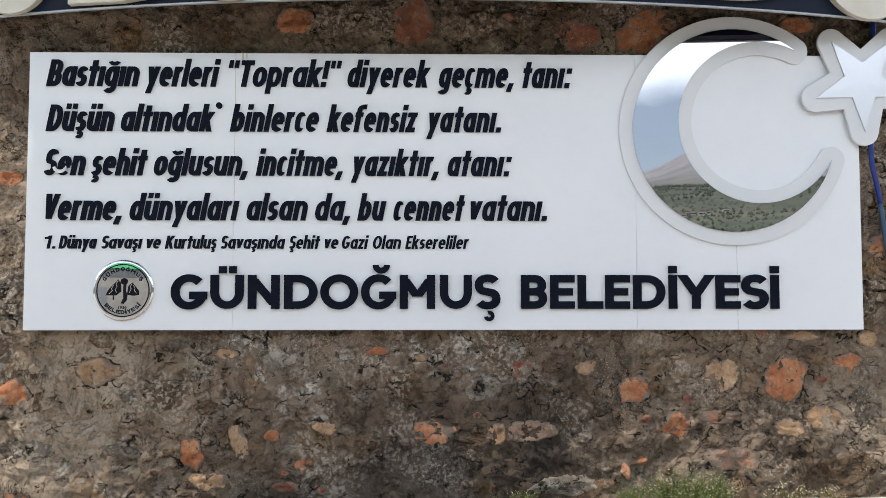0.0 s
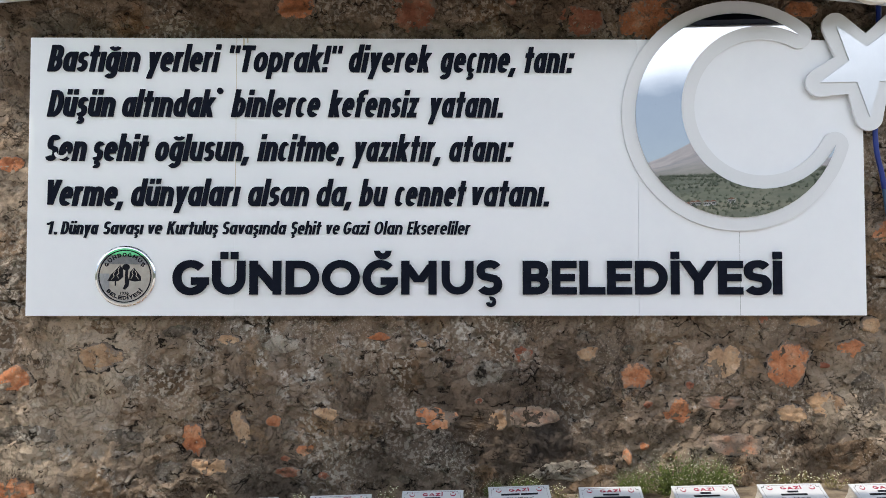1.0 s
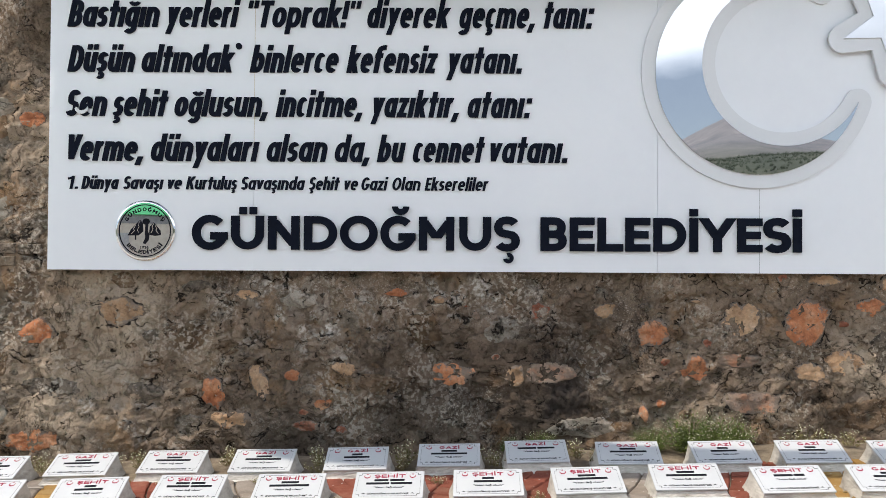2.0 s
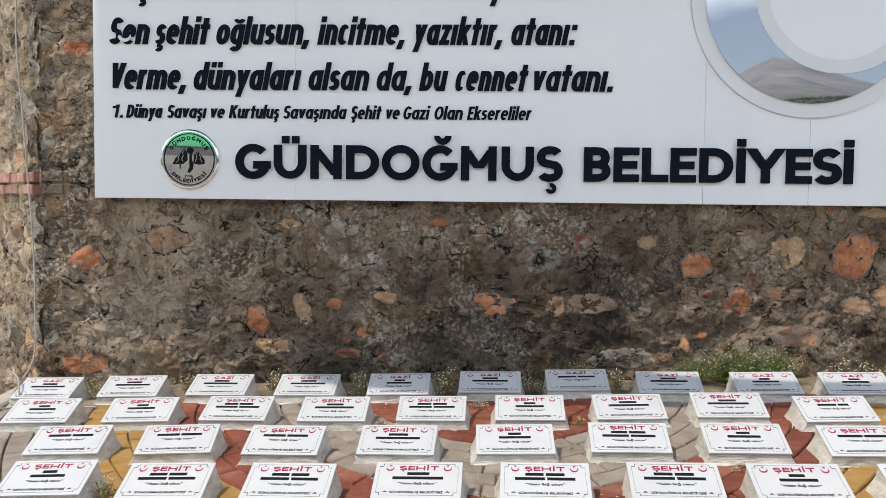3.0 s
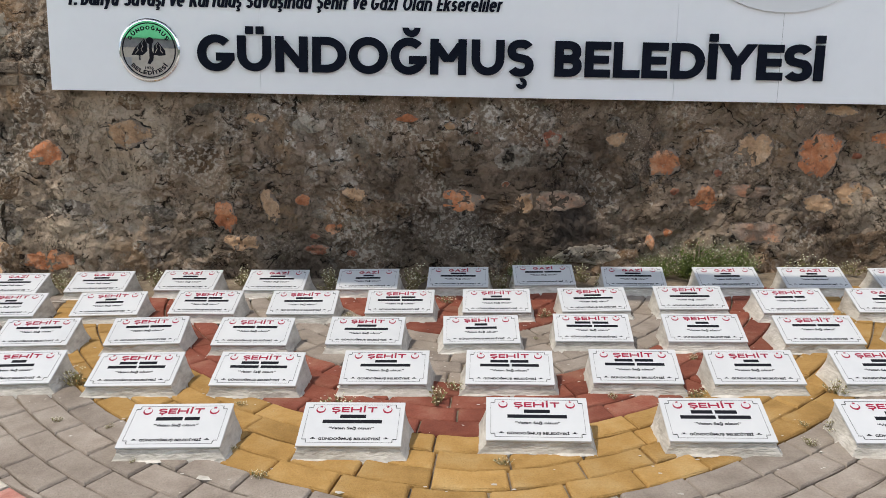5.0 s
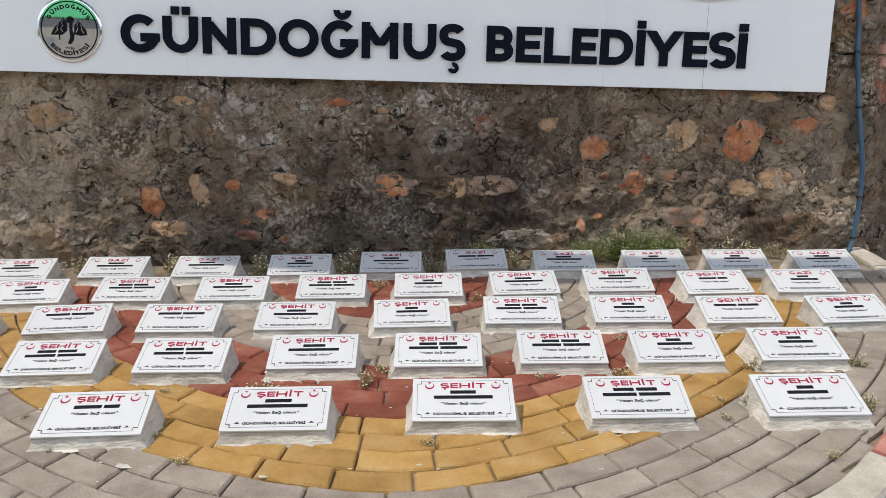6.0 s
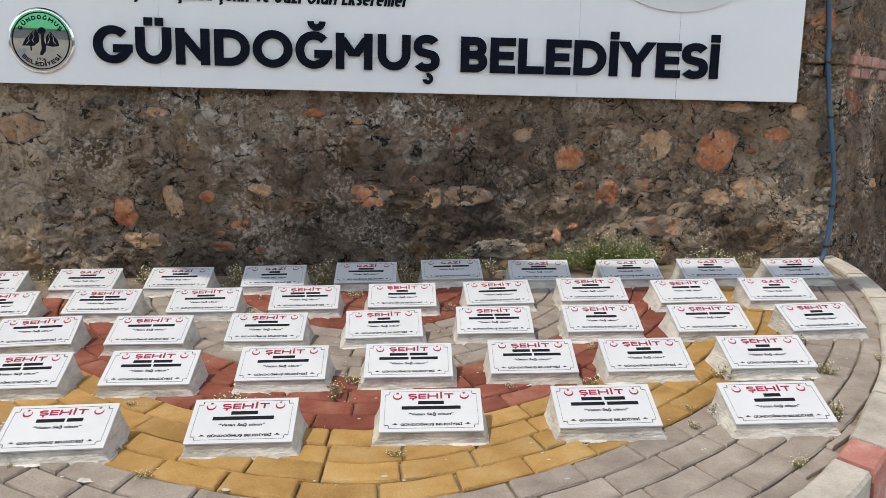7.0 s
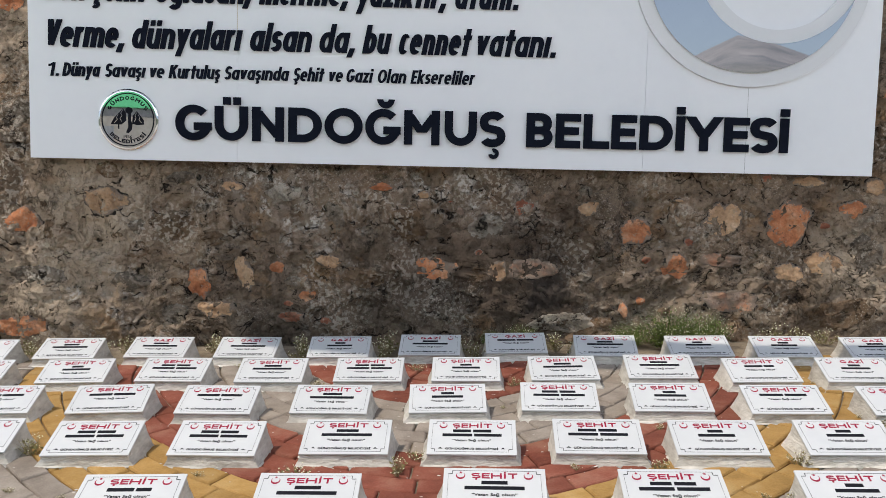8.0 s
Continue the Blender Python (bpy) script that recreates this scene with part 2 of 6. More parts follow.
for _m in STONE.values():
    _n, _l = _m.node_tree.nodes, _m.node_tree.links
    _b = _n["Principled BSDF"]
    _old = _b.inputs["Base Color"].links[0].from_socket
    _co = _n.new("ShaderNodeTexCoord")
    for _s, _lo, _hi, _c in ((9.0, 0.58, 0.64, (0.15, 0.11, 0.078)), (17.0, 0.56, 0.68, (0.14, 0.065, 0.036)), (30.0, 0.57, 0.63, (0.40, 0.32, 0.24)), (44.0, 0.61, 0.68, (0.05, 0.035, 0.026))):
        _t = _n.new("ShaderNodeTexNoise")
        _t.inputs["Scale"].default_value, _t.inputs["Detail"].default_value, _t.inputs["Roughness"].default_value = _s, 12.0, 0.75
        _l.new(_co.outputs["Object"], _t.inputs["Vector"])
        _r = _n.new("ShaderNodeMapRange")
        _r.inputs["From Min"].default_value, _r.inputs["From Max"].default_value = _lo, _hi
        _l.new(_t.outputs["Fac"], _r.inputs["Value"])
        _x = _n.new("ShaderNodeMix")
        _x.data_type = "RGBA"
        _x.inputs["B"].default_value = (*_c, 1)
        _l.new(_r.outputs["Result"], _x.inputs["Factor"])
        _l.new(_old, _x.inputs["A"])
        _old = _x.outputs["Result"]
    # mortar smeared over the rim, ragged
    _at = _n.new("ShaderNodeAttribute")
    _at.attribute_name = "rim"
    _t = _n.new("ShaderNodeTexNoise")
    _t.inputs["Scale"].default_value, _t.inputs["Detail"].default_value, _t.inputs["Roughness"].default_value = 13.0, 12.0, 0.72
    _l.new(_co.outputs["Object"], _t.inputs["Vector"])
    _s = _n.new("ShaderNodeMath")
    _s.operation = "MULTIPLY_ADD"
    _s.inputs[1].default_value = 3.6
    _l.new(_t.outputs["Fac"], _s.inputs[0])
    _l.new(_at.outputs["Fac"], _s.inputs[2])
    _r = _n.new("ShaderNodeMapRange")
    _r.inputs["From Min"].default_value, _r.inputs["From Max"].default_value = 2.33, 2.46
    _l.new(_s.outputs[0], _r.inputs["Value"])
    _tone = _n.new("ShaderNodeValToRGB")
    _tone.color_ramp.elements[0].position, _tone.color_ramp.elements[1].position = 0.36, 0.66
    _tone.color_ramp.elements[0].color, _tone.color_ramp.elements[1].color = (0.105, 0.082, 0.064, 1), (0.32, 0.250, 0.195, 1)
    _l.new(_t.outputs["Fac"], _tone.inputs["Fac"])
    _x = _n.new("ShaderNodeMix")
    _x.data_type = "RGBA"
    _l.new(_r.outputs["Result"], _x.inputs["Factor"])
    _l.new(_old, _x.inputs["A"])
    _l.new(_tone.outputs["Color"], _x.inputs["B"])
    # dark crack outline with its shade painted round the stone
    _rim_shade = _n.new("ShaderNodeMapRange")
    _rim_shade.inputs["From Min"].default_value, _rim_shade.inputs["From Max"].default_value = 2.70, 2.86
    _l.new(_s.outputs[0], _rim_shade.inputs["Value"])
    _rim_dark = _n.new("ShaderNodeMix")
    _rim_dark.data_type = "RGBA"
    _rim_dark.inputs["B"].default_value = (0.016, 0.012, 0.010, 1)
    _l.new(_rim_shade.outputs["Result"], _rim_dark.inputs["Factor"])
    _l.new(_x.outputs["Result"], _rim_dark.inputs["A"])
    _l.new(_rim_dark.outputs["Result"], _b.inputs["Base Color"])
    _f = _n.new("ShaderNodeTexNoise")
    _f.inputs["Scale"].default_value, _f.inputs["Detail"].default_value, _f.inputs["Roughness"].default_value = 26.0, 12.0, 0.75
    _l.new(_co.outputs["Object"], _f.inputs["Vector"])
    _bp = _n.new("ShaderNodeBump")
    _bp.inputs["Strength"].default_value, _bp.inputs["Distance"].default_value = 1.0, 0.022
    _l.new(_f.outputs["Fac"], _bp.inputs["Height"])
    _l.new(_bp.outputs["Normal"], _b.inputs["Normal"])
STONE["g"] = wall_material("grey_crust", [(0.112, 0.094, 0.077), (0.197, 0.161, 0.129), (0.281, 0.234, 0.187), (0.393, 0.337, 0.281)], (0.281, 0.206, 0.140))
STONE["b"] = wall_material("brown_crust", [(0.107, 0.076, 0.053), (0.194, 0.131, 0.086), (0.263, 0.185, 0.122), (0.321, 0.243, 0.175)], (0.330, 0.185, 0.097))
STONE["w"] = wall_material("lime_crust", [(0.240, 0.204, 0.168), (0.384, 0.342, 0.288), (0.528, 0.480, 0.420), (0.660, 0.612, 0.552)], (0.480, 0.396, 0.312))
WALL_BRICK = material("old_red_brick", [(0.22, 0.10, 0.075), (0.36, 0.19, 0.15), (0.42, 0.30, 0.25)], 12, 0.9, bump=0.8, fine=90, vary=0.5, speck=0.5)
PAVER = {
    "grey": material("grey_paver", [(0.212, 0.176, 0.148), (0.294, 0.250, 0.212), (0.372, 0.326, 0.281)], 7, 0.92, bump=0.7, fine=170, vary=0.22, speck=0.45, gloss=0.2),
    "yellow": material("yellow_paver", [(0.284, 0.165, 0.053), (0.389, 0.233, 0.079), (0.441, 0.299, 0.131)], 7, 0.92, bump=0.7, fine=170, vary=0.25, speck=0.4, gloss=0.2),
    "red": material("red_paver", [(0.15, 0.046, 0.031), (0.225, 0.072, 0.048), (0.285, 0.13, 0.09)], 7, 0.92, bump=0.7, fine=170, vary=0.30, speck=0.45, gloss=0.2),
}
SAND = material("joint_soil", [(0.120, 0.093, 0.068), (0.225, 0.180, 0.128), (0.330, 0.270, 0.195)], 14, 1.0, bump=1, fine=160, speck=0.6)
KERB = material("pale_kerb_concrete", [(0.34, 0.30, 0.25), (0.46, 0.42, 0.36), (0.55, 0.51, 0.44)], 9, 0.9, bump=0.8, fine=120, vary=0.2, speck=0.4)
KERB_RED = material("red_kerb_paint", [(0.34, 0.13, 0.10), (0.44, 0.19, 0.15), (0.50, 0.30, 0.25)], 12, 0.85, bump=0.7, fine=120, speck=0.4)
PLASTER = material("white_limewash", [(0.36, 0.33, 0.29), (0.54, 0.51, 0.46), (0.68, 0.65, 0.60)], 11, 0.85, bump=0.9, fine=55, vary=0.10, speck=0.3, stretch=(1, 1, 2.6))
PANEL = material("white_plaque_sheet", [(0.545, 0.56, 0.585), (0.575, 0.59, 0.61), (0.60, 0.61, 0.625)], 9, 0.42, vary=0.05, speck=0.03)
RED_PRINT = material("crimson_print", [(0.27, 0.016, 0.045), (0.33, 0.022, 0.058)], 20, 0.6, gloss=0.15)
INK = material("black_print", [(0.008, 0.009, 0.013), (0.014, 0.015, 0.02)], 20, 0.7, gloss=0.08)
SIGN_WHITE = material("white_composite_sheet", [(0.79, 0.81, 0.85), (0.82, 0.84, 0.875), (0.845, 0.86, 0.885)], 1.6, 0.30, speck=0.03, fine=20)
BACK_WHITE = material("white_acrylic", [(0.70, 0.715, 0.74), (0.74, 0.75, 0.77)], 2.0, 0.28, speck=0.03)
NAVY = material("navy_letter_foam", [(0.004, 0.006, 0.013), (0.008, 0.011, 0.021)], 14, 0.75, fine=120, gloss=0.08)
MIRROR = material("polished_steel", [(0.61, 0.62, 0.64), (0.65, 0.66, 0.67)], 3, 0.015, metal=1.0)
SEAL_STEEL = material("bright_steel", [(0.82, 0.83, 0.84), (0.86, 0.865, 0.87)], 3, 0.03, metal=1.0)
BRUSHED = material("satin_steel", [(0.70, 0.71, 0.73), (0.74, 0.75, 0.765)], 5, 0.34, metal=1.0, fine=90, speck=0.04)
RUST = material("rust_stain", [(0.56, 0.46, 0.32), (0.66, 0.60, 0.48)], 30, 0.6)
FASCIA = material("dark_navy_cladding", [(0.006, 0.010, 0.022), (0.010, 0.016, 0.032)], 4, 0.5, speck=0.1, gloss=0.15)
TRIM = material("grey_aluminium", [(0.30, 0.31, 0.32), (0.40, 0.41, 0.42)], 8, 0.4, metal=0.7)
CREAM = material("cream_letter", [(0.60, 0.55, 0.46), (0.70, 0.66, 0.58)], 5, 0.45, speck=0.05)
HOSE = material("blue_hose", [(0.018, 0.046, 0.10), (0.032, 0.082, 0.145), (0.06, 0.13, 0.18)], 3, 0.45, speck=0.3)
HOSE_BLUE = material("deep_blue_hose", [(0.008, 0.022, 0.16), (0.012, 0.035, 0.22)], 6, 0.4)
TIE = material("black_tie", [(0.01, 0.01, 0.01), (0.02, 0.02, 0.02)], 9, 0.6)
CABLE = material("white_cable", [(0.34, 0.30, 0.25), (0.46, 0.42, 0.37)], 9, 0.6, speck=0.2)
STEM = material("weed_stem", [(0.06, 0.085, 0.02), (0.11, 0.135, 0.04), (0.17, 0.16, 0.065)], 30, 0.8, vary=0.4)
DRY = material("dry_weed_stem", [(0.22, 0.17, 0.09), (0.32, 0.26, 0.15)], 30, 0.9, vary=0.4)
GREEN = material("weed_leaf", [(0.05, 0.085, 0.012), (0.11, 0.155, 0.022), (0.20, 0.235, 0.045)], 30, 0.7, vary=0.4)
FLOWER = material("white_flower", [(0.66, 0.64, 0.40), (0.78, 0.77, 0.62)], 30, 0.8)
OLIVE = material("olive_weed_leaf", [(0.085, 0.085, 0.022), (0.15, 0.135, 0.045), (0.24, 0.20, 0.09)], 30, 0.8, vary=0.4)
ASPHALT = material("pale_concrete", [(0.36, 0.33, 0.295), (0.44, 0.41, 0.37), (0.50, 0.47, 0.425)], 0.6, 0.95, bump=0.6, fine=60, speck=0.6)
LEAF = material("tree_leaf", [(0.03, 0.045, 0.022), (0.05, 0.07, 0.032), (0.08, 0.10, 0.045)], 1.5, 0.8, vary=0.3)
# far foliage greyed and paled: distance haze put into the leaf colour
HAZY_LEAF = material("hazy_scrub", [(0.070, 0.088, 0.062), (0.095, 0.112, 0.080), (0.13, 0.145, 0.105)], 0.02, 0.95, vary=0.3)
BARK = material("bark", [(0.08, 0.06, 0.045), (0.15, 0.12, 0.09)], 8, 0.95, bump=0.8)
GREEN_AWNING = material("bright_green_sheet", [(0.13, 0.66, 0.27), (0.17, 0.74, 0.33)], 3, 0.5)
KIOSK_BEIGE = material("beige_render", [(0.42, 0.38, 0.32), (0.52, 0.47, 0.40)], 3, 0.9, bump=0.3)
KIOSK_GREY = material("grey_render", [(0.16, 0.16, 0.165), (0.24, 0.24, 0.245)], 3, 0.9, bump=0.3)
GLASS = material("dark_glass", [(0.02, 0.025, 0.03), (0.03, 0.035, 0.04)], 2, 0.06)
HOUSE_WHITE = material("white_house_paint", [(0.62, 0.60, 0.56), (0.74, 0.72, 0.68)], 0.5, 0.9)
ROOF_TILE = material("clay_roof", [(0.26, 0.10, 0.06), (0.36, 0.16, 0.10)], 0.8, 0.9)


# ---- building helpers ----
def link(name, bm, mat, parent=None, label="", smooth=False):
    me = bpy.data.meshes.new(name)
    bm.normal_update()
    bm.to_mesh(me)
    bm.free()
    me.materials.append(mat)
    if smooth:
        for f in me.polygons:
            f.use_smooth = True
    ob = new(name, me)
    if parent is not None:
        ob.parent = parent
    if label:
        ob["label"] = label
    return ob


part = link


def thing(name, label, category, group="", kind="", at=None):
    ob = new(name)
    ob.empty_display_size = 0.05
    if at is not None:
        ob.matrix_world = at
    return tagged(ob, label, category, group, kind)


def box(bm, x0, x1, y0, y1, z0, z1, bevel=0.0):
    r = bmesh.ops.create_cube(bm, size=1.0)
    for v in r["verts"]:
        v.co = Vector(((x0 + x1) / 2 + v.co.x * (x1 - x0), (y0 + y1) / 2 + v.co.y * (y1 - y0), (z0 + z1) / 2 + v.co.z * (z1 - z0)))
    if bevel:
        es = list({e for v in r["verts"] for e in v.link_edges})
        bmesh.ops.bevel(bm, geom=es, offset=bevel, segments=2, affect="EDGES", profile=0.5)
    return bm


def boxes(*sizes, bevel=0.0):
    bm = bmesh.new()
    for s in sizes:
        box(bm, *s, bevel=bevel)
    return bm


def prism(points, y_back, y_front):
    """An outline in the plane x, z, drawn out from y_back to y_front (towards the viewer)."""
    bm = bmesh.new()
    a = [bm.verts.new((x, y_front, z)) for x, z in points]
    b = [bm.verts.new((x, y_back, z)) for x, z in points]
    bm.faces.new(a)
    bm.faces.new(list(reversed(b)))
    k = len(a)
    for i in range(k):
        j = (i + 1) % k
        bm.faces.new((a[i], b[i], b[j], a[j]))
    bmesh.ops.recalc_face_normals(bm, faces=bm.faces[:])
    return bm


def tube(points, radius, sides=8):
    bm = bmesh.new()
    pts = [Vector(p) for p in points]
    rings = []
    for i, p in enumerate(pts):
        d = (pts[min(i + 1, len(pts) - 1)] - pts[max(i - 1, 0)]).normalized()
        a = d.orthogonal().normalized() if abs(d.y) > 0.95 else d.cross(Vector((0, 1, 0))).normalized()
        b = d.cross(a)
        r = radius(i / (len(pts) - 1)) if callable(radius) else radius
        rings.append([bm.verts.new(p + (a * math.cos(2 * math.pi * k / sides) + b * math.sin(2 * math.pi * k / sides)) * r) for k in range(sides)])
    for u, v in zip(rings, rings[1:]):
        for k in range(sides):
            bm.faces.new((u[k], u[(k + 1) % sides], v[(k + 1) % sides], v[k]))
    bm.faces.new(rings[0])
    bm.faces.new(list(reversed(rings[-1])))
    bmesh.ops.recalc_face_normals(bm, faces=bm.faces[:])
    return bm


def spline(points, steps=8):
    """Smooth run of points through the given ones."""
    p = [Vector(q) for q in points]
    p = [p[0]] + p + [p[-1]]
    out = []
    for i in range(1, len(p) - 2):
        for s in range(steps):
            t = s / steps
            a, b, c, d = p[i - 1], p[i], p[i + 1], p[i + 2]
            out.append(0.5 * (2 * b + (c - a) * t + (2 * a - 5 * b + 4 * c - d) * t * t + (3 * b - a - 3 * c + d) * t ** 3))
    return out + [p[-1]]


def lettering(text, bold=0.0, shear=0.0, depth=0.1):
    """Built-in font as a bmesh in the plane x, z with its front to -y; one unit high capitals on the line z = 0."""
    cu = bpy.data.curves.new("lettering", "FONT")
    cu.body, cu.size, cu.offset, cu.shear, cu.extrude, cu.resolution_u = text, 1.0, bold, shear, depth / 2, 6
    ob = new("lettering", cu)
    dg = bpy.context.evaluated_depsgraph_get()
    me = bpy.data.meshes.new_from_object(ob.evaluated_get(dg))
    bm = bmesh.new()
    bm.from_mesh(me)
    bpy.data.objects.remove(ob)
    bpy.data.curves.remove(cu)
    bpy.data.meshes.remove(me)
    for v in bm.verts:
        v.co = Vector((v.co.x, -v.co.z, v.co.y))
    return bm


_caps = {}


def fitted(text, x0, x1, base, cap, y, depth, bold=0.0, shear=0.0):
    """Lettering stretched to run from x0 to x1 with capitals of the given height; its back lies at y."""
    if bold not in _caps:
        h = lettering("H", bold)
        zs = [v.co.z for v in h.verts]
        _caps[bold] = (min(zs), max(zs))
        h.free()
    lo, hi = _caps[bold]
    bm = lettering(text, bold, shear, 0.1)
    xs = [v.co.x for v in bm.verts]
    a, b = min(xs), max(xs)
    for v in bm.verts:
        v.co = Vector((x0 + (v.co.x - a) / (b - a) * (x1 - x0), y - depth / 2 + v.co.y * depth / 0.1, base + (v.co.z - lo) / (hi - lo) * cap))
    return bm


def ground(x, y):
    return -0.230 + 0.0328 * x + 0.0517 * y


def on_ground(x, y, turn=0.0, lift=0.0):
    """A pose standing on the sloping pavement."""
    up = Vector((-0.0328, -0.0517, 1)).normalized()
    ex = Vector((math.cos(radians(turn)), math.sin(radians(turn)), 0))
    ex = (ex - up * ex.dot(up)).normalized()
    ey = up.cross(ex)
    m = Matrix((ex, ey, up)).transposed().to_4x4()
    m.translation = Vector((x, y, ground(x, y) + lift))
    return m


# ---- the setting ----
def fbm(p, octaves=5):
    return noise.fractal(p, 1.0, 2.1, octaves)


def relief(u, v, seed=0.0):
    """How far the rough wall stands proud at u along and v up."""
    q = Vector((u, v, seed))
    w = Vector((u + 0.10 * noise.noise(q * 3.1), v + 0.10 * noise.noise(q * 3.1 + Vector((7, 3, 1))), seed))
    d = noise.voronoi(w * 4.6)[0]
    cell = min(1.0, (d[1] - d[0]) * 3.2)
    bare = min(1.0, max(0.0, 0.5 + 1.6 * noise.noise(q * 1.3 + Vector((3, 9, 2)))))
    f = 2.2 * fbm(q * 4.2 + Vector((1, 5, 4)), 5)
    ledge = math.floor(f) + min(1.0, (f - math.floor(f)) * 5.0)
    g = 2.0 * fbm(q * 10.5 + Vector((8, 2, 6)), 4)
    chip = math.floor(g) + min(1.0, (g - math.floor(g)) * 4.0)
    return min(0.030, 0.013 * bare * cell + 0.008 * fbm(q * 2.4, 4) + 0.0165 * ledge + 0.0110 * chip + 0.006 * fbm(q * 34.0, 4))


def rubble_face(name, a, b, z0, z1, step, mat, seed, label):
    """A rough wall face from a to b in plan, seen from the side to its right, on a solid core."""
    a, b = Vector((*a, 0)), Vector((*b, 0))
    run = (b - a).length
    d = (b - a) / run
    out = Vector((d.y, -d.x, 0))
    nu, nv = int(run / step) + 1, int((z1 - z0) / step) + 1
    verts, faces = [], []
    for j in range(nv + 1):
        for i in range(nu + 1):
            u, v = run * i / nu, z0 + (z1 - z0) * j / nv
            edge = min(1.0, (min(u, run - u) + 0.01) * 12)
            verts.append(a + d * u + out * (relief(u, v, seed) * edge) + Vector((0, 0, v)))
    w = nu + 1
    for j in range(nv):
        for i in range(nu):
            k = j * w + i
            faces.append((k, k + 1, k + w + 1, k + w))
    me = bpy.data.meshes.new(name)
    me.from_pydata(verts, [], faces)
    me.materials.append(mat)
    for f in me.polygons:
        f.use_smooth = True
    ob = new(name, me)
    core = bmesh.new()
    q = [a - out * 0.03, b - out * 0.03, b - out * 0.5, a - out * 0.5]
    lo = [core.verts.new(p + Vector((0, 0, z0))) for p in q]
    hi = [core.verts.new(p + Vector((0, 0, z1 - 0.01))) for p in q]
    core.faces.new(hi)
    core.faces.new(lo[::-1])
    for i in range(4):
        j = (i + 1) % 4
        core.faces.new((lo[i], lo[j], hi[j], hi[i]))
    bmesh.ops.recalc_face_normals(core, faces=core.faces[:])
    part("core", core, mat, ob)
    return tagged(ob, label, "wall", kind="structure")


WALL_L, WALL_R, WALL_Y = -2.37, 2.33, 3.865
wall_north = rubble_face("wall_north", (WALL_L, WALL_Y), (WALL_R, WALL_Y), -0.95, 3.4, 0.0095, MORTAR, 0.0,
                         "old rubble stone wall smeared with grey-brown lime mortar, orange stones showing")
wall_west = rubble_face("wall_west", (-3.9, 5.25), (WALL_L, WALL_Y), -0.95, 3.4, 0.015, MORTAR_SUNLIT, 5.0,
                        "rubble wall with rough mortar coloured pale for sun, red brick band")
wall_east = rubble_face("wall_east", (WALL_R, WALL_Y), (3.9, 5.1), -0.95, 3.4, 0.015, MORTAR_SHADED, 9.0,
                        "brown rubble wall coloured darker for shade, with a red brick band")


def height(x, y):
    """The land: level round the wall, a wooded slope and a bare mountain beyond the road."""
    r = math.hypot(x, y)
    if r < 30:
        return -0.80
    az = math.degrees(math.atan2(x, -y))             # 0 behind the walker
    face = 1.0 / (1.0 + (abs(az - 20) / 75.0) ** 4)
    s = min(1.0, max(0.0, (r - 30) / 600.0))
    slope = r * math.tan(radians(6.9)) * s * face * (1 + 0.10 * noise.noise(Vector((az * 0.06, r * 0.002, 3))))
    m = min(1.0, max(0.0, (r - 1300) / 2000.0))
    peak = max(7.8, 10.0 - 0.42 * abs(az - 20.2)) + 0.5 * noise.noise(Vector((az * 0.12, r * 0.0006, 8))) + 0.35 * noise.noise(Vector((az * 0.5, r * 0.002, 1)))
    mount = r * (math.tan(radians(max(3.0, peak))) - math.tan(radians(6.9))) * m * m * (3 - 2 * m) * face
    return -0.80 + slope + mount + (6.0 * s * noise.noise(Vector((x * 0.01, y * 0.01, 0))) if r > 80 else 0.0)


LAND = material("hillside", [(0.048, 0.060, 0.040), (0.070, 0.084, 0.054), (0.14, 0.14, 0.098)], 0.012, 1.0, fine=0.06, speck=0.9)
_n, _l = LAND.node_tree.nodes, LAND.node_tree.links
_b = _n["Principled BSDF"]
_old = _b.inputs["Base Color"].links[0].from_socket
_geo = _n.new("ShaderNodeNewGeometry")
_sep = _n.new("ShaderNodeSeparateXYZ")
_l.new(_geo.outputs["Position"], _sep.inputs[0])
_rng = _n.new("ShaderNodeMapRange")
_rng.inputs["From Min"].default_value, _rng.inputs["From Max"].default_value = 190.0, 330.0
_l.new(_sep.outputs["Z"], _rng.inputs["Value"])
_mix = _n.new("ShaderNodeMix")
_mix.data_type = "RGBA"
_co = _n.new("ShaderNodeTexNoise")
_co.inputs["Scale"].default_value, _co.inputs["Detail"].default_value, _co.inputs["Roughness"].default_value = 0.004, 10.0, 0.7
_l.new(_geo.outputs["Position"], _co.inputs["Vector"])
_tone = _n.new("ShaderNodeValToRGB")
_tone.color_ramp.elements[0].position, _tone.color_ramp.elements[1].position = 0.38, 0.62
# mountain rock paled towards blue-grey, which paints in the haze of distance
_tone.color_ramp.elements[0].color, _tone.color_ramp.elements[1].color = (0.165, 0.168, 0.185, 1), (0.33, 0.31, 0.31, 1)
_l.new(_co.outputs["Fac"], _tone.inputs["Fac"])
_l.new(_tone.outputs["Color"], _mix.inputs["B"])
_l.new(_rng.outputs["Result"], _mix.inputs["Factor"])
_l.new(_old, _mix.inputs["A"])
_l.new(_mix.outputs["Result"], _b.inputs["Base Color"])


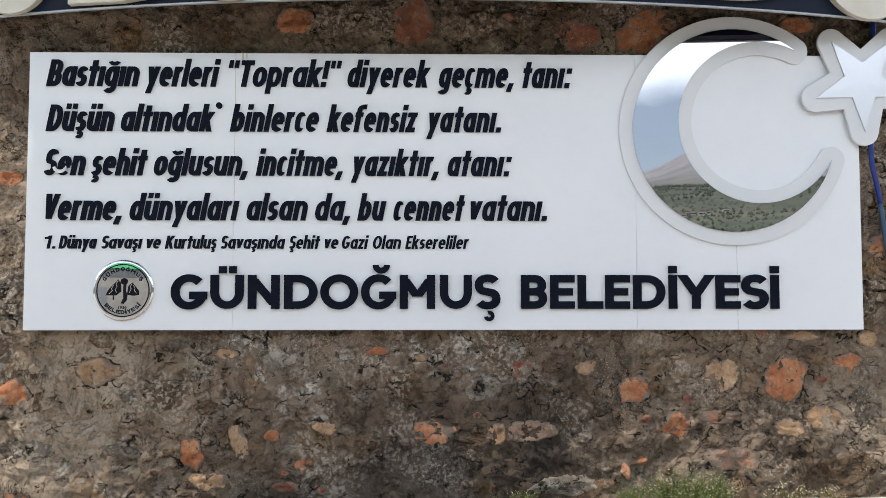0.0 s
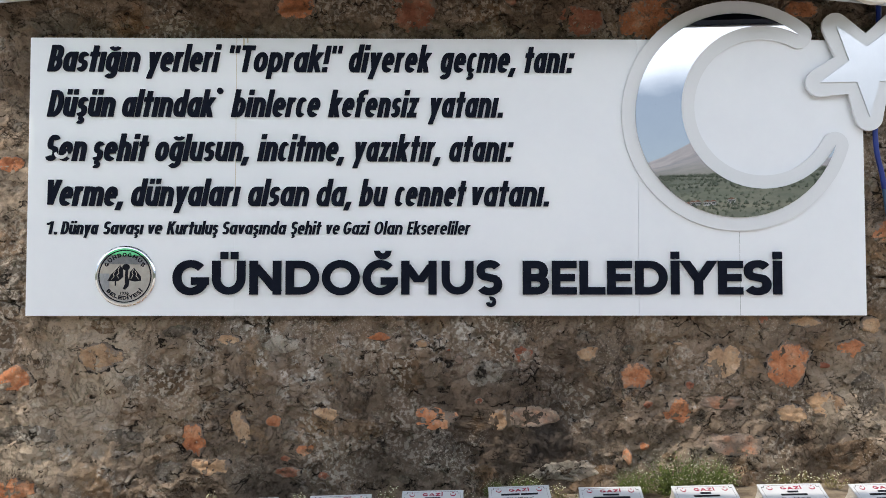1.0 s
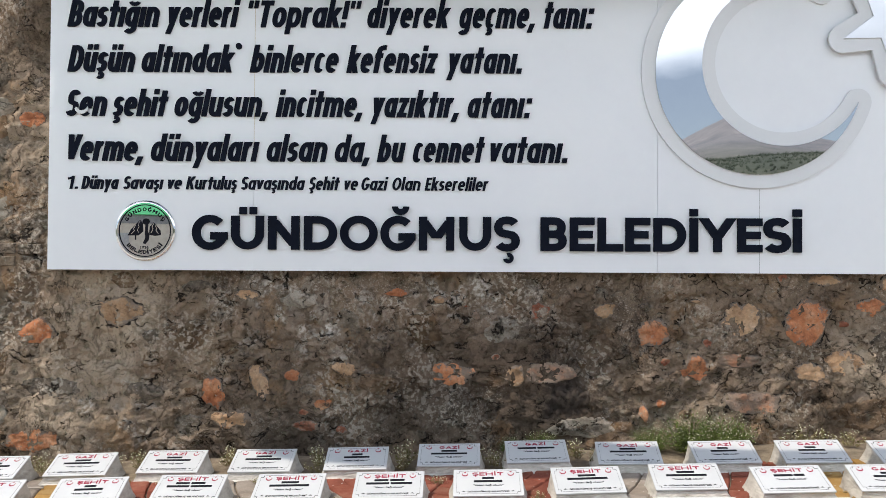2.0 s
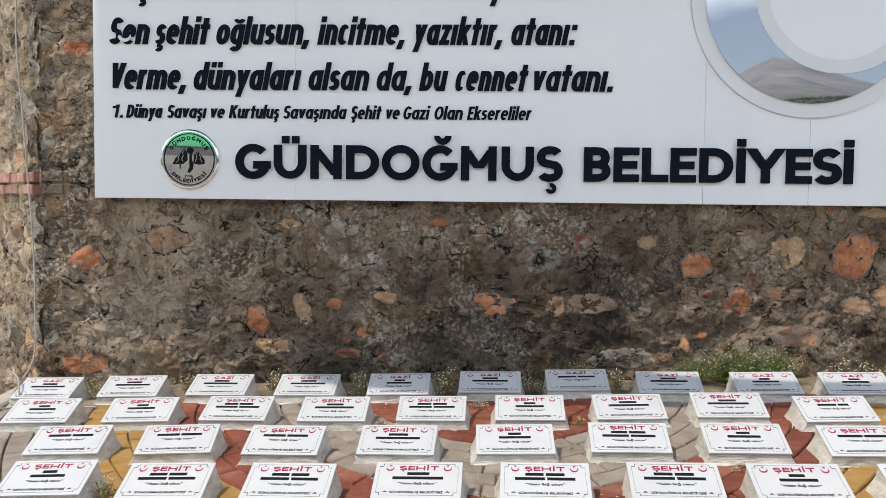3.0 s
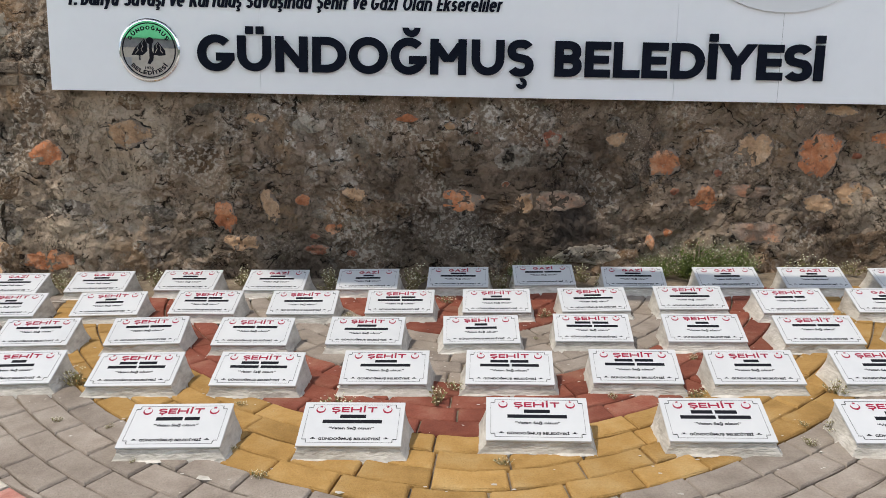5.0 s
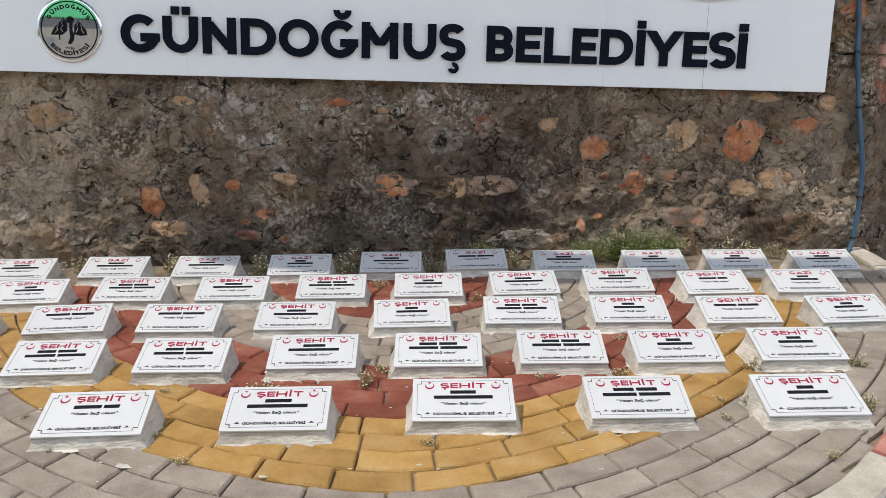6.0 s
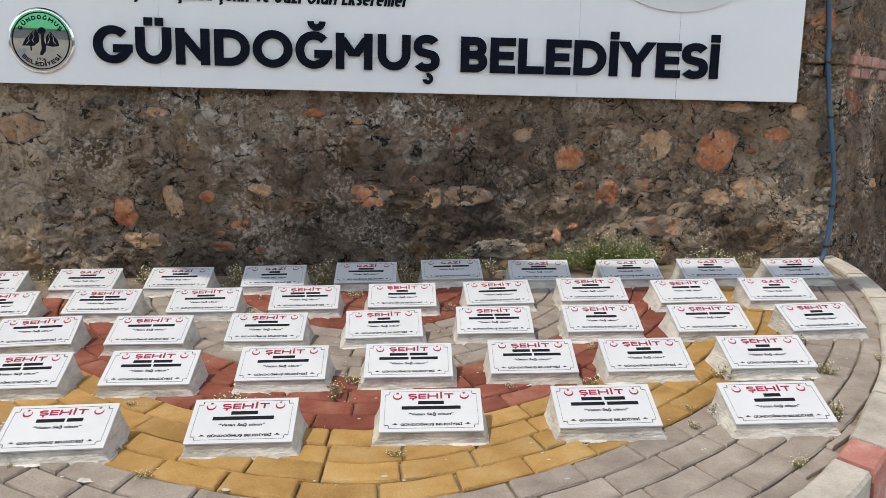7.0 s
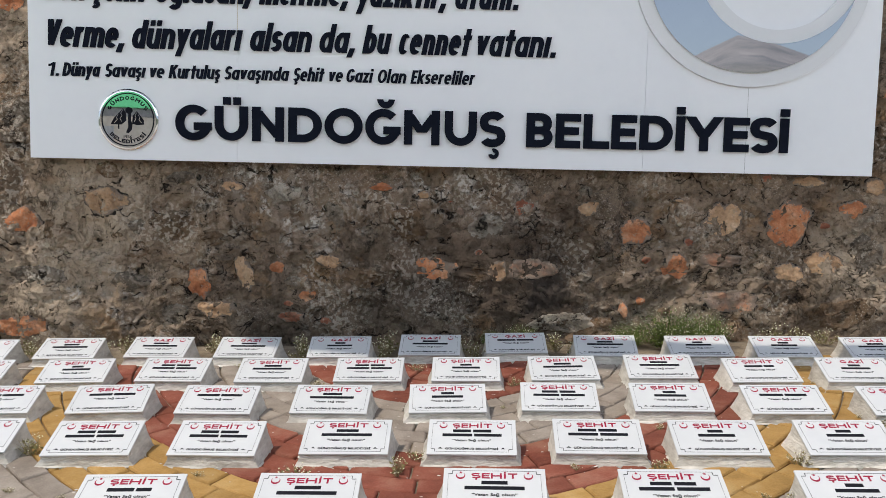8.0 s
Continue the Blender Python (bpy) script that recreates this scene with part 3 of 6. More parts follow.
def land():
    radii = [0.0] + [2.0 * 1.115 ** k for k in range(72)]
    n = 220
    verts, faces = [(0, 0, -0.80)], []
    for r in radii[1:]:
        for k in range(n):
            x, y = r * math.sin(2 * math.pi * k / n), -r * math.cos(2 * math.pi * k / n)
            verts.append((x, y, height(x, y)))
    for k in range(n):
        faces.append((0, 1 + k, 1 + (k + 1) % n))
    for i in range(len(radii) - 2):
        for k in range(n):
            a, b = 1 + i * n, 1 + (i + 1) * n
            faces.append((a + k, b + k, b + (k + 1) % n, a + (k + 1) % n))
    me = bpy.data.meshes.new("ground")
    me.from_pydata(verts, [], faces)
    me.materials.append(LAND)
    for f in me.polygons:
        f.use_smooth = True
    return tagged(new("ground", me), "scrub-covered valley slope rising to a bare grey mountain paled for haze", "ground", kind="structure")


land()
bm = bmesh.new()
bmesh.ops.create_circle(bm, cap_ends=True, radius=24, segments=64)
bmesh.ops.translate(bm, verts=bm.verts[:], vec=(0, -8, -0.79))
tagged(link("road", bm, ASPHALT), "pale sunlit concrete yard below the raised platform", "road", kind="structure")

# platform: half-round terrace with a kerb
KX, KY = -0.02, 3.54


KERB_RUN = [(-20, 2.40), (-9, 2.33), (-3.6, 2.29), (6, 2.20), (18, 2.12), (28, 2.077), (44, 2.075), (54, 2.13), (65, 2.205), (90, 2.24), (115, 2.17), (129, 2.133), (137, 2.125), (152, 2.17), (175, 2.30), (190, 2.36), (200, 2.40)]


def kerb_r(th):
    """Distance of the kerb's inner edge from the terrace's centre, th from +x clockwise towards the viewer."""
    d = math.degrees(th)
    k = 1
    while k < len(KERB_RUN) - 3 and KERB_RUN[k + 1][0] < d:
        k += 1
    (x0, a), (x1, b), (x2, c), (x3, e) = KERB_RUN[k - 1:k + 3]
    t = (d - x1) / (x2 - x1)
    m1, m2 = (c - a) / (x2 - x0) * (x2 - x1), (e - b) / (x3 - x1) * (x2 - x1)
    return (2 * t ** 3 - 3 * t * t + 1) * b + (t ** 3 - 2 * t * t + t) * m1 + (3 * t * t - 2 * t ** 3) * c + (t ** 3 - t * t) * m2


def kerb_xy(th, extra=0.0):
    r = kerb_r(th) + extra
    return KX + r * math.cos(th), KY - r * math.sin(th)


def terrace():
    bm = bmesh.new()
    ths = [radians(-9 + 198 * k / 90) for k in range(91)]
    top, low = [], []
    for th in ths:
        x, y = kerb_xy(th, 0.03)
        y = min(y, 3.86)
        top.append(bm.verts.new((x, y, ground(x, y) - 0.013)))
        low.append(bm.verts.new((x, y, -0.80)))
    bm.faces.new(top)
    bm.faces.new(low[::-1])
    for i in range(len(top)):
        j = (i + 1) % len(top)
        bm.faces.new((top[i], low[i], low[j], top[j]))
    bmesh.ops.recalc_face_normals(bm, faces=bm.faces[:])
    return tagged(link("pavement", bm, SAND), "half-round terrace of grey, yellow and red pavers in soil joints", "pavement", kind="structure")


pavement = terrace()


def kerb_block(th0, th1, mat, name="kerb_block"):
    bm = bmesh.new()
    n = 5
    rows = []
    jig = random.uniform(-0.006, 0.006)
    for k in range(n):
        th = th0 + (th1 - th0) * k / (n - 1)
        ring = []
        for extra, dz in ((0.0, -0.10), (0.0, 0.002), (0.008, 0.010), (0.092, 0.010), (0.10, 0.0), (0.104, -0.30)):
            x, y = kerb_xy(th, extra + jig)
            ring.append(bm.verts.new((x, min(y, 3.9), ground(x, y) + dz + jig * 0.4)))
        rows.append(ring)
    for a, b in zip(rows, rows[1:]):
        for k in range(5):
            bm.faces.new((a[k], a[k + 1], b[k + 1], b[k]))
        bm.faces.new((a[5], a[0], b[0], b[5]))
    bm.faces.new(rows[0])
    bm.faces.new(rows[-1][::-1])
    bmesh.ops.recalc_face_normals(bm, faces=bm.faces[:])
    return bm


kerb = tagged(thing("kerb", "", ""), "curved kerb of pale concrete blocks with single red-painted ones", "kerb", kind="structure")
th = radians(-9.3)
count = 0
while th < radians(188):
    red = count in (6, 13)
    span = (0.15 if red else 0.40) / 2.2
    part("kerb_block", kerb_block(th + 0.003, th + span - 0.003, KERB_RED if red else KERB), KERB_RED if red else KERB, kerb, "red-painted block" if red else "")
    th += span
    count += 1


# ---- the sign on the wall ----
SY = 3.80
sign = thing("sign", "long white sign with raised navy lettering on the stone wall", "sign")
for x0, x1 in ((-2.06, -1.0476), (-1.0468, 0.9364), (0.9376, 2.06)):
    part("panel", boxes((x0, x1, SY, SY + 0.03, 0.85, 2.2195)), SIGN_WHITE, sign)
part("back_frame", boxes((-2.0, 2.0, SY + 0.031, SY + 0.055, 0.90, 0.94), (-2.0, 2.0, SY + 0.031, SY + 0.055, 1.5, 1.54), (-2.0, 2.0, SY + 0.031, SY + 0.055, 2.13, 2.17)), TRIM, sign)

def arc_points(cx, cz, r, a0, a1, n):
    return [(cx + r * math.cos(radians(a0 + (a1 - a0) * k / n)), cz + r * math.sin(radians(a0 + (a1 - a0) * k / n))) for k in range(n + 1)]


LINE_1 = [("Bastığın", -1.974, -1.519), ("yerleri", -1.489, -1.119), ("“Toprak!”", -1.08, -0.521), ("diyerek", -0.493, -0.081), ("geçme,", -0.045, 0.333), ("tanı:", 0.375, 0.626)]
LINE_2 = [("Düşün", -1.971, -1.637), ("altındak", -1.604, -1.144), ("binlerce", -1.071, -0.632), ("kefensiz", -0.595, -0.143), ("yatanı.", -0.103, 0.270)]
LINE_3 = [("Sen", -1.974, -1.773), ("şehit", -1.745, -1.470), ("oğlusun,", -1.439, -0.980), ("incitme,", -0.941, -0.513), ("yazıktır,", -0.474, -0.039), ("atanı:", 0.003, 0.322)]
LINE_4 = [("Verme,", -1.960, -1.592), ("dünyaları", -1.553, -1.019), ("alsan", -0.983, -0.684), ("da,", -0.648, -0.476), ("bu", -0.442, -0.298), ("cennet", -0.264, 0.090), ("vatanı.", 0.117, 0.495)]
LINE_5 = [("1.", -1.962, -1.913), ("Dünya", -1.896, -1.710), ("Savaşı", -1.688, -1.490), ("ve", -1.468, -1.400), ("Kurtuluş", -1.380, -1.127), ("Savaşında", -1.108, -0.793), ("Şehit", -0.774, -0.622), ("ve", -0.599, -0.533), ("Gazi", -0.516, -0.383), ("Olan", -0.364, -0.225), ("Eksereliler", -0.206, 0.109)]
LINE_6 = [("GÜNDOĞMUŞ", -1.345, 0.253), ("BELEDİYESİ", 0.356, 1.642)]


def oval(cx, cz, rx, rz, a0, a1, n=14, power=2.25):
    """Run of points on a slightly squared oval."""
    out = []
    for k in range(n + 1):
        a = radians(a0 + (a1 - a0) * k / n)
        c, s = math.cos(a), math.sin(a)
        out.append((cx + rx * math.copysign(abs(c) ** (2 / power), c), cz + rz * math.copysign(abs(s) ** (2 / power), s)))
    return out


WIDE = {"m": 1.12, "ı": 0.27, "i": 0.27, "l": 0.27, "t": 0.50, "f": 0.52, "r": 0.48, "s": 0.54, "ş": 0.54, "c": 0.56, "ç": 0.56, "z": 0.56, "k": 0.68, "v": 0.66, "y": 0.68,
        "B": 0.70, "T": 0.66, "D": 0.76, "S": 0.64, "Ş": 0.64, "V": 0.78, "K": 0.78, "G": 0.80, "O": 0.84, "E": 0.56, "1": 0.36, "H": 0.76, "A": 0.86, "Z": 0.70, "İ": 0.27, "I": 0.27, "Ğ": 0.84,
        "N": 0.80, "U": 0.76, "Ü": 0.76, "M": 0.92, "L": 0.54, "Y": 0.80,
        ",": 0.32, ".": 0.36, ":": 0.40, "!": 0.27, "“": 0.58, "”": 0.58}


def letter_strokes(ch, w, H, hx, hz):
    """Centre lines of one sans letter w wide with capitals H high, for a pen 2 hx by 2 hz; filled dots come as closed boxes."""
    X, A, D = 0.745 * H, 1.05 * H, -0.26 * H
    L, R, M = hx, w - hx, w / 2
    rx, rz = M - hx, X / 2 - hz
    ring = oval(M, X / 2, rx, rz, 0, 360, 28)

    def arch(a, b):
        r = (b - a) / 2
        return oval(a + r, X - hz - rz * 0.8, r, rz * 0.8, 180, 0, 12) + [(b, 0)]

    def dots(z):
        d, q = hx * 0.85, max(hx * 1.25, w * 0.22)
        return [("dot", M - q, z, d, hz * 1.15), ("dot", M + q, z, d, hz * 1.15)]

    def tail(z):
        return [[(M, z), (M, z - 0.06 * H)] + oval(M, z - 0.135 * H, 0.085 * H, 0.075 * H, 90, -140, 8)]

    def bow(z):
        return [oval(M, z + 0.13 * H, 0.145 * H, 0.105 * H, 190, 350, 10)]

    def ess(h):
        r = (h - 2 * hz) / 4
        return oval(M, h - hz - r, rx, r, 28, 90, 5) + oval(M, h - hz - r, rx, r, 90, 235, 8)[1:] + oval(M, hz + r, rx, r, 55, -90, 8)[0:] + oval(M, hz + r, rx, r, -90, -152, 5)[1:]

    top, mid = H - hz, H / 2
    upper_ring = oval(M, mid, rx, mid - hz, 0, 360, 36, 2.0)
    simple = {
        "a": [ring, [(R, 0), (R, X)]], "b": [ring, [(L, 0), (L, A)]], "d": [ring, [(R, 0), (R, A)]], "o": [ring], "p": [ring, [(L, D), (L, X)]],
        "g": [ring, [(R, X), (R, 0)] + oval(M, 0.0, rx, -D - hz, 0, -140, 10)], "c": [oval(M, X / 2, rx, rz, 48, 312, 22)], "e": [oval(M, X / 2, rx, rz, 0, 312, 24), [(L, X / 2), (w - hx * 0.4, X / 2)]],
        "n": [[(L, 0), (L, X)], arch(L, R)], "h": [[(L, 0), (L, A)], arch(L, R)], "m": [[(L, 0), (L, X)], arch(L, M), arch(M, R)],
        "u": [[(R, 0), (R, X)], [(L, X)] + oval(M, hz + rz * 0.8, rx, rz * 0.8, 180, 360, 12)], "r": [[(L, 0), (L, X)], oval(w * 0.75, X - hz - rz * 0.8, w * 0.75 - hx, rz * 0.8, 180, 75, 8)],
        "k": [[(L, 0), (L, A)], [(L + hx * 0.5, X * 0.40), (R - hx * 0.1, X)], [(M - hx * 0.2, X * 0.55), (R, 0)]], "ı": [[(M, 0), (M, X)]], "i": [[(M, 0), (M, X)], ("dot", M, X + 0.20 * H, hx, hz * 1.15)],
        "l": [[(M, 0), (M, A)]], "t": [[(M, 0), (M, H * 0.98)], [(0, X - hz), (w, X - hz)]], "f": [[(w * 0.40, 0), (w * 0.40, A - hz - 0.1 * H)] + oval(w * 0.40 + 0.2 * H, A - hz - 0.12 * H, 0.2 * H, 0.12 * H, 180, 80, 6)[1:], [(0, X - hz), (w * 0.9, X - hz)]],
        "s": [ess(X)], "v": [[(L, X), (M, hz * 0.6)], [(R, X), (M, hz * 0.6)]], "y": [[(L, X), (M + hx * 0.2, hz)], [(R, X), (M - (R - M) * 0.45, D)]], "z": [[(0, X - hz), (w, X - hz)], [(R - hx * 0.2, X - hz), (L + hx * 0.2, hz)], [(0, hz), (w, hz)]],
        "B": [[(L, 0), (L, H)], [(L, top), (M, top)] + oval(M, (top + mid) / 2, R - M - 0.04 * w, (top - mid) / 2, 90, -90, 12) + [(L, mid)], [(L, mid), (M, mid)] + oval(M, (mid + hz) / 2, R - M, (mid - hz) / 2, 90, -90, 12) + [(L, hz)]],
        "D": [[(L, 0), (L, H)], [(L, top), (w * 0.42, top)] + oval(w * 0.42, mid, R - w * 0.42, mid - hz, 90, -90, 20, 2.05) + [(L, hz)]], "T": [[(M, 0), (M, H)], [(0, top), (w, top)]],
        "S": [ess(H)], "V": [[(L, H), (M, hz * 0.6)], [(R, H), (M, hz * 0.6)]], "K": [[(L, 0), (L, H)], [(L, H * 0.38), (R - hx * 0.2, H)], [(M - hx * 0.3, H * 0.56), (R, 0)]],
        "G": [oval(M, mid, rx, mid - hz, 44, 332, 26, 2.05) + [(R, mid - hz * 0.9)], [(M + hx * 0.1, mid - hz * 0.9), (w, mid - hz * 0.9)]], "O": [upper_ring],
        "E": [[(L, 0), (L, H)], [(L, top), (w, top)], [(L, mid), (w * 0.93, mid)], [(L, hz), (w, hz)]], "L": [[(L, 0), (L, H)], [(L, hz), (w, hz)]], "H": [[(L, 0), (L, H)], [(R, 0), (R, H)], [(L, mid), (R, mid)]],
        "1": [[(w - hx, 0), (w - hx, H)], [(w - hx, H * 0.93), (w * 0.4, H * 0.82), (0, H * 0.80)]], "A": [[(L, 0), (M, top)], [(R, 0), (M, top)], [(w * 0.25, H * 0.28), (w * 0.75, H * 0.28)]], "Z": [[(0, top), (w, top)], [(R, top), (L, hz)], [(0, hz), (w, hz)]],
        "I": [[(M, 0), (M, H)]], "İ": [[(M, 0), (M, H)], ("dot", M, H * 1.17, hx, hz * 0.95)], "N": [[(L, 0), (L, H)], [(R, 0), (R, H)], [(L * 1.1, top), (w - L * 1.1, hz)]],
        "U": [[(L, H), (L, hz + rx)] + oval(M, hz + rx, rx, rx, 180, 360, 18, 2.0) + [(R, H)]], "M": [[(L, 0), (L, H)], [(R, 0), (R, H)], [(L * 1.1, top), (M, H * 0.36)], [(w - L * 1.1, top), (M, H * 0.36)]],
        "Y": [[(M, 0), (M, H * 0.45)], [(L, H), (M, H * 0.42)], [(R, H), (M, H * 0.42)]],
        ",": [[(M + hx * 0.2, hz * 2), (M - hx * 0.5, -0.16 * H)]], ".": [("dot", M, hz * 1.1, hx, hz * 1.1)], ":": [("dot", M, hz * 1.1, hx, hz * 1.1), ("dot", M, X - hz * 1.1, hx, hz * 1.1)],
        "!": [[(M, H * 0.32), (M, H)], ("dot", M, hz * 1.1, hx, hz * 1.1)], "“": [("dot", w * 0.20, H * 0.86, hx * 0.78, H * 0.14), ("dot", w * 0.72, H * 0.86, hx * 0.78, H * 0.14)], "”": [("dot", w * 0.20, H * 0.86, hx * 0.78, H * 0.14), ("dot", w * 0.72, H * 0.86, hx * 0.78, H * 0.14)],
    }
    if ch in simple:
        return simple[ch]
    return {"ü": lambda: simple["u"] + dots(X + 0.20 * H), "Ü": lambda: simple["U"] + dots(H * 1.17), "ğ": lambda: simple["g"] + bow(X + hz), "Ğ": lambda: simple["G"] + bow(H + hz * 0.8),
            "ş": lambda: simple["s"] + tail(0.0), "Ş": lambda: simple["S"] + tail(0.0), "ç": lambda: simple["c"] + tail(0.0)}[ch]()


def pen_stroke(bm, line, hx, hz, y0, y1):
    """One stroke of an oval pen along a line, butt-ended, as a solid from y0 (front) to y1."""
    closed = math.dist(line[0], line[-1]) < 1e-6
    pts = [Vector((x / hx, z / hz)) for x, z in line]
    pts = [p for k, p in enumerate(pts) if k == 0 or (p - pts[k - 1]).length > 1e-5]
    if closed:
        pts = pts[:-1]
    n = len(pts)
    sides = []
    for k, p in enumerate(pts):
        a = pts[k - 1] if k or closed else None
        b = pts[(k + 1) % n] if k < n - 1 or closed else None
        u = (p - a).normalized() if a is not None else (b - p).normalized()
        v = (b - p).normalized() if b is not None else u
        m = Vector((-(u.y + v.y), u.x + v.x))
        m = m.normalized() if m.length > 1e-4 else Vector((-u.y, u.x))
        m = m / max(0.5, m.dot(Vector((-u.y, u.x))))
        if len(line) == 2 and abs(u.y) > 0.3 and abs(u.x) > 0.02:
            m = Vector((math.copysign(1.0, -u.y) / max(abs(u.y), 0.55), 0.0))      # slanting strokes end level
        sides.append((p + m, p - m))
    quads = [[bm.verts.new((q.x * hx, y, q.y * hz)) for q in s for y in (y0, y1)] for s in sides]
    for k in range(n if closed else n - 1):
        a, b = quads[k], quads[(k + 1) % n]
        bm.faces.new((a[0], b[0], b[2], a[2]))
        bm.faces.new((a[1], a[3], b[3], b[1]))
        bm.faces.new((a[0], a[1], b[1], b[0]))
        bm.faces.new((a[2], b[2], b[3], a[3]))
    if not closed:
        for q in (quads[0], quads[-1]):
            bm.faces.new((q[0], q[2], q[3], q[1]))


def drawn(ch, w, H, hx, hz, depth):
    """One letter as a solid: its strokes lie a hair behind one another."""
    bm = bmesh.new()
    ends = []
    for k, st in enumerate(letter_strokes(ch, w, H, hx, hz)):
        start = len(bm.verts)
        y0 = -depth * (1 - 0.005 * k)
        fine = 0.72 if len(st) == 9 + 2 or (ch in "ğĞ" and k == 2) else 1.0
        if st[0] == "dot":
            _, x, z, a, b = st
            box(bm, x - a, x + a, y0, 0.0, z - b, z + b)
        else:
            pen_stroke(bm, st, hx * fine, hz * fine, y0, 0.0)
        bm.verts.ensure_lookup_table()
        ends.append([v for v in bm.verts[start:] if v.co.y > -1e-6])
    bmesh.ops.recalc_face_normals(bm, faces=bm.faces[:])
    for more in ends[1:]:      # tie the strokes together at the back
        a, b = min(((p, q) for p in ends[0] for q in more), key=lambda e: (e[0].co - e[1].co).length)
        bm.edges.new((a, b))
    return bm


def reach(bm):
    xs = [v.co.x for v in bm.verts]
    return min(xs), max(xs)


def word_letters(word, x0, x1, base, cap, hx, hz, shear, y, depth, gap):
    """The letters of a word, one mesh each, set to run from x0 to x1; the backs lie at y."""
    scale = cap * 0.9
    for _ in range(4):
        made, x = [], 0.0
        for ch in word:
            w = max(WIDE.get(ch, 0.70) * scale, 2 * hx)
            g = drawn(ch, w, cap, hx, hz, depth)
            for v in g.verts:
                v.co.x += x + shear * v.co.z
            x += w + gap
            made.append(g)
        a, b = min(reach(g)[0] for g in made), max(reach(g)[1] for g in made)
        if abs((b - a) - (x1 - x0)) < 1e-4 or _ == 3:
            break
        scale *= max(0.3, 1 + ((x1 - x0) - (b - a)) / max(1e-6, sum(WIDE.get(ch, 0.70) for ch in word) * scale))
        for g in made:
            g.free()
    k = (x1 - x0) / (b - a)
    for g in made:
        for v in g.verts:
            v.co = Vector((x0 + (v.co.x - a) * k, y + v.co.y, base + v.co.z))
    return made


for words, base, cap, depth, pen in ((LINE_1, 2.050, 0.131, 0.010, (0.0123, 0.0110)), (LINE_2, 1.826, 0.130, 0.010, (0.0123, 0.0110)), (LINE_3, 1.607, 0.129, 0.010, (0.0123, 0.0110)), (LINE_4, 1.386, 0.129, 0.010, (0.0123, 0.0110)),
                                     (LINE_5, 1.247, 0.064, 0.006, (0.0064, 0.0052))):
    for word, x0, x1 in words:
        for g in word_letters(word, x0, x1, base, cap, pen[0], pen[1], 0.19, SY - 0.0005, depth, cap * 0.05):
            part("letter", g, NAVY, sign)

# the large bottom line, letter by letter: left and right edge along the line
LARGE = [("G", 303, 366), ("U", 372, 430), ("N", 437.5, 493), ("D", 501, 559.5), ("O", 564.5, 631), ("G", 636, 698), ("M", 704, 766.5), ("U", 775, 831.5), ("S", 836.5, 882),
         ("B", 918.5, 964.5), ("E", 970, 1013.5), ("L", 1019, 1064), ("E", 1068, 1111.5), ("D", 1117.5, 1174.5), ("I", 1181, 1195.5), ("Y", 1198, 1262), ("E", 1265, 1308.5), ("S", 1311, 1358.5), ("I", 1362.5, 1378)]
PXM = (1.642 + 1.345) / (1379 - 303)
for ch, a, b in LARGE:
    x0, x1 = -1.345 + (a - 303) * PXM, -1.345 + (b - 303) * PXM
    over = 0.003 if ch in "GOS" else 0.0
    g = drawn(ch, x1 - x0, 0.166 + 2 * over, 0.0203, 0.0185, 0.015)
    for v in g.verts:
        v.co += Vector((x0, SY - 0.0005, 0.953 - over))
    ob = part("letter", g, NAVY, sign)
    if ch == "I":
        part("dot", boxes((x0, x1, SY - 0.0155, SY - 0.0005, 1.128, 1.164)), NAVY, ob)
for a, b in ((386.5, 399.5), (404.5, 417.5)):
    part("dot", boxes((-1.345 + (a - 303) * PXM, -1.345 + (b - 303) * PXM, SY - 0.0155, SY - 0.0005, 1.126, 1.162)), NAVY, sign)
X0 = -1.345 + (671.5 - 303) * PXM
part("breve", prism(arc_points(X0, 1.168, 0.0425, 180, 360, 16) + arc_points(X0, 1.168, 0.013, 360, 180, 10), SY - 0.0005, SY - 0.0155), NAVY, sign)
X0 = -1.345 + (862 - 303) * PXM
part("cedilla", prism(arc_points(X0, 0.918, 0.026, 110, -170, 16) + arc_points(X0, 0.918, 0.007, -170, 110, 10), SY - 0.0005, SY - 0.0155), NAVY, sign)
# the dot that is left of a lost letter
bm = bmesh.new()
bmesh.ops.create_cone(bm, cap_ends=True, segments=20, radius1=0.0155, radius2=0.0155, depth=0.010)
bmesh.ops.rotate(bm, verts=bm.verts[:], matrix=Matrix.Rotation(math.pi / 2, 3, "X"))
bmesh.ops.translate(bm, verts=bm.verts[:], vec=(-1.125, SY - 0.0055, 1.955))
part("letter_dot", bm, NAVY, sign)


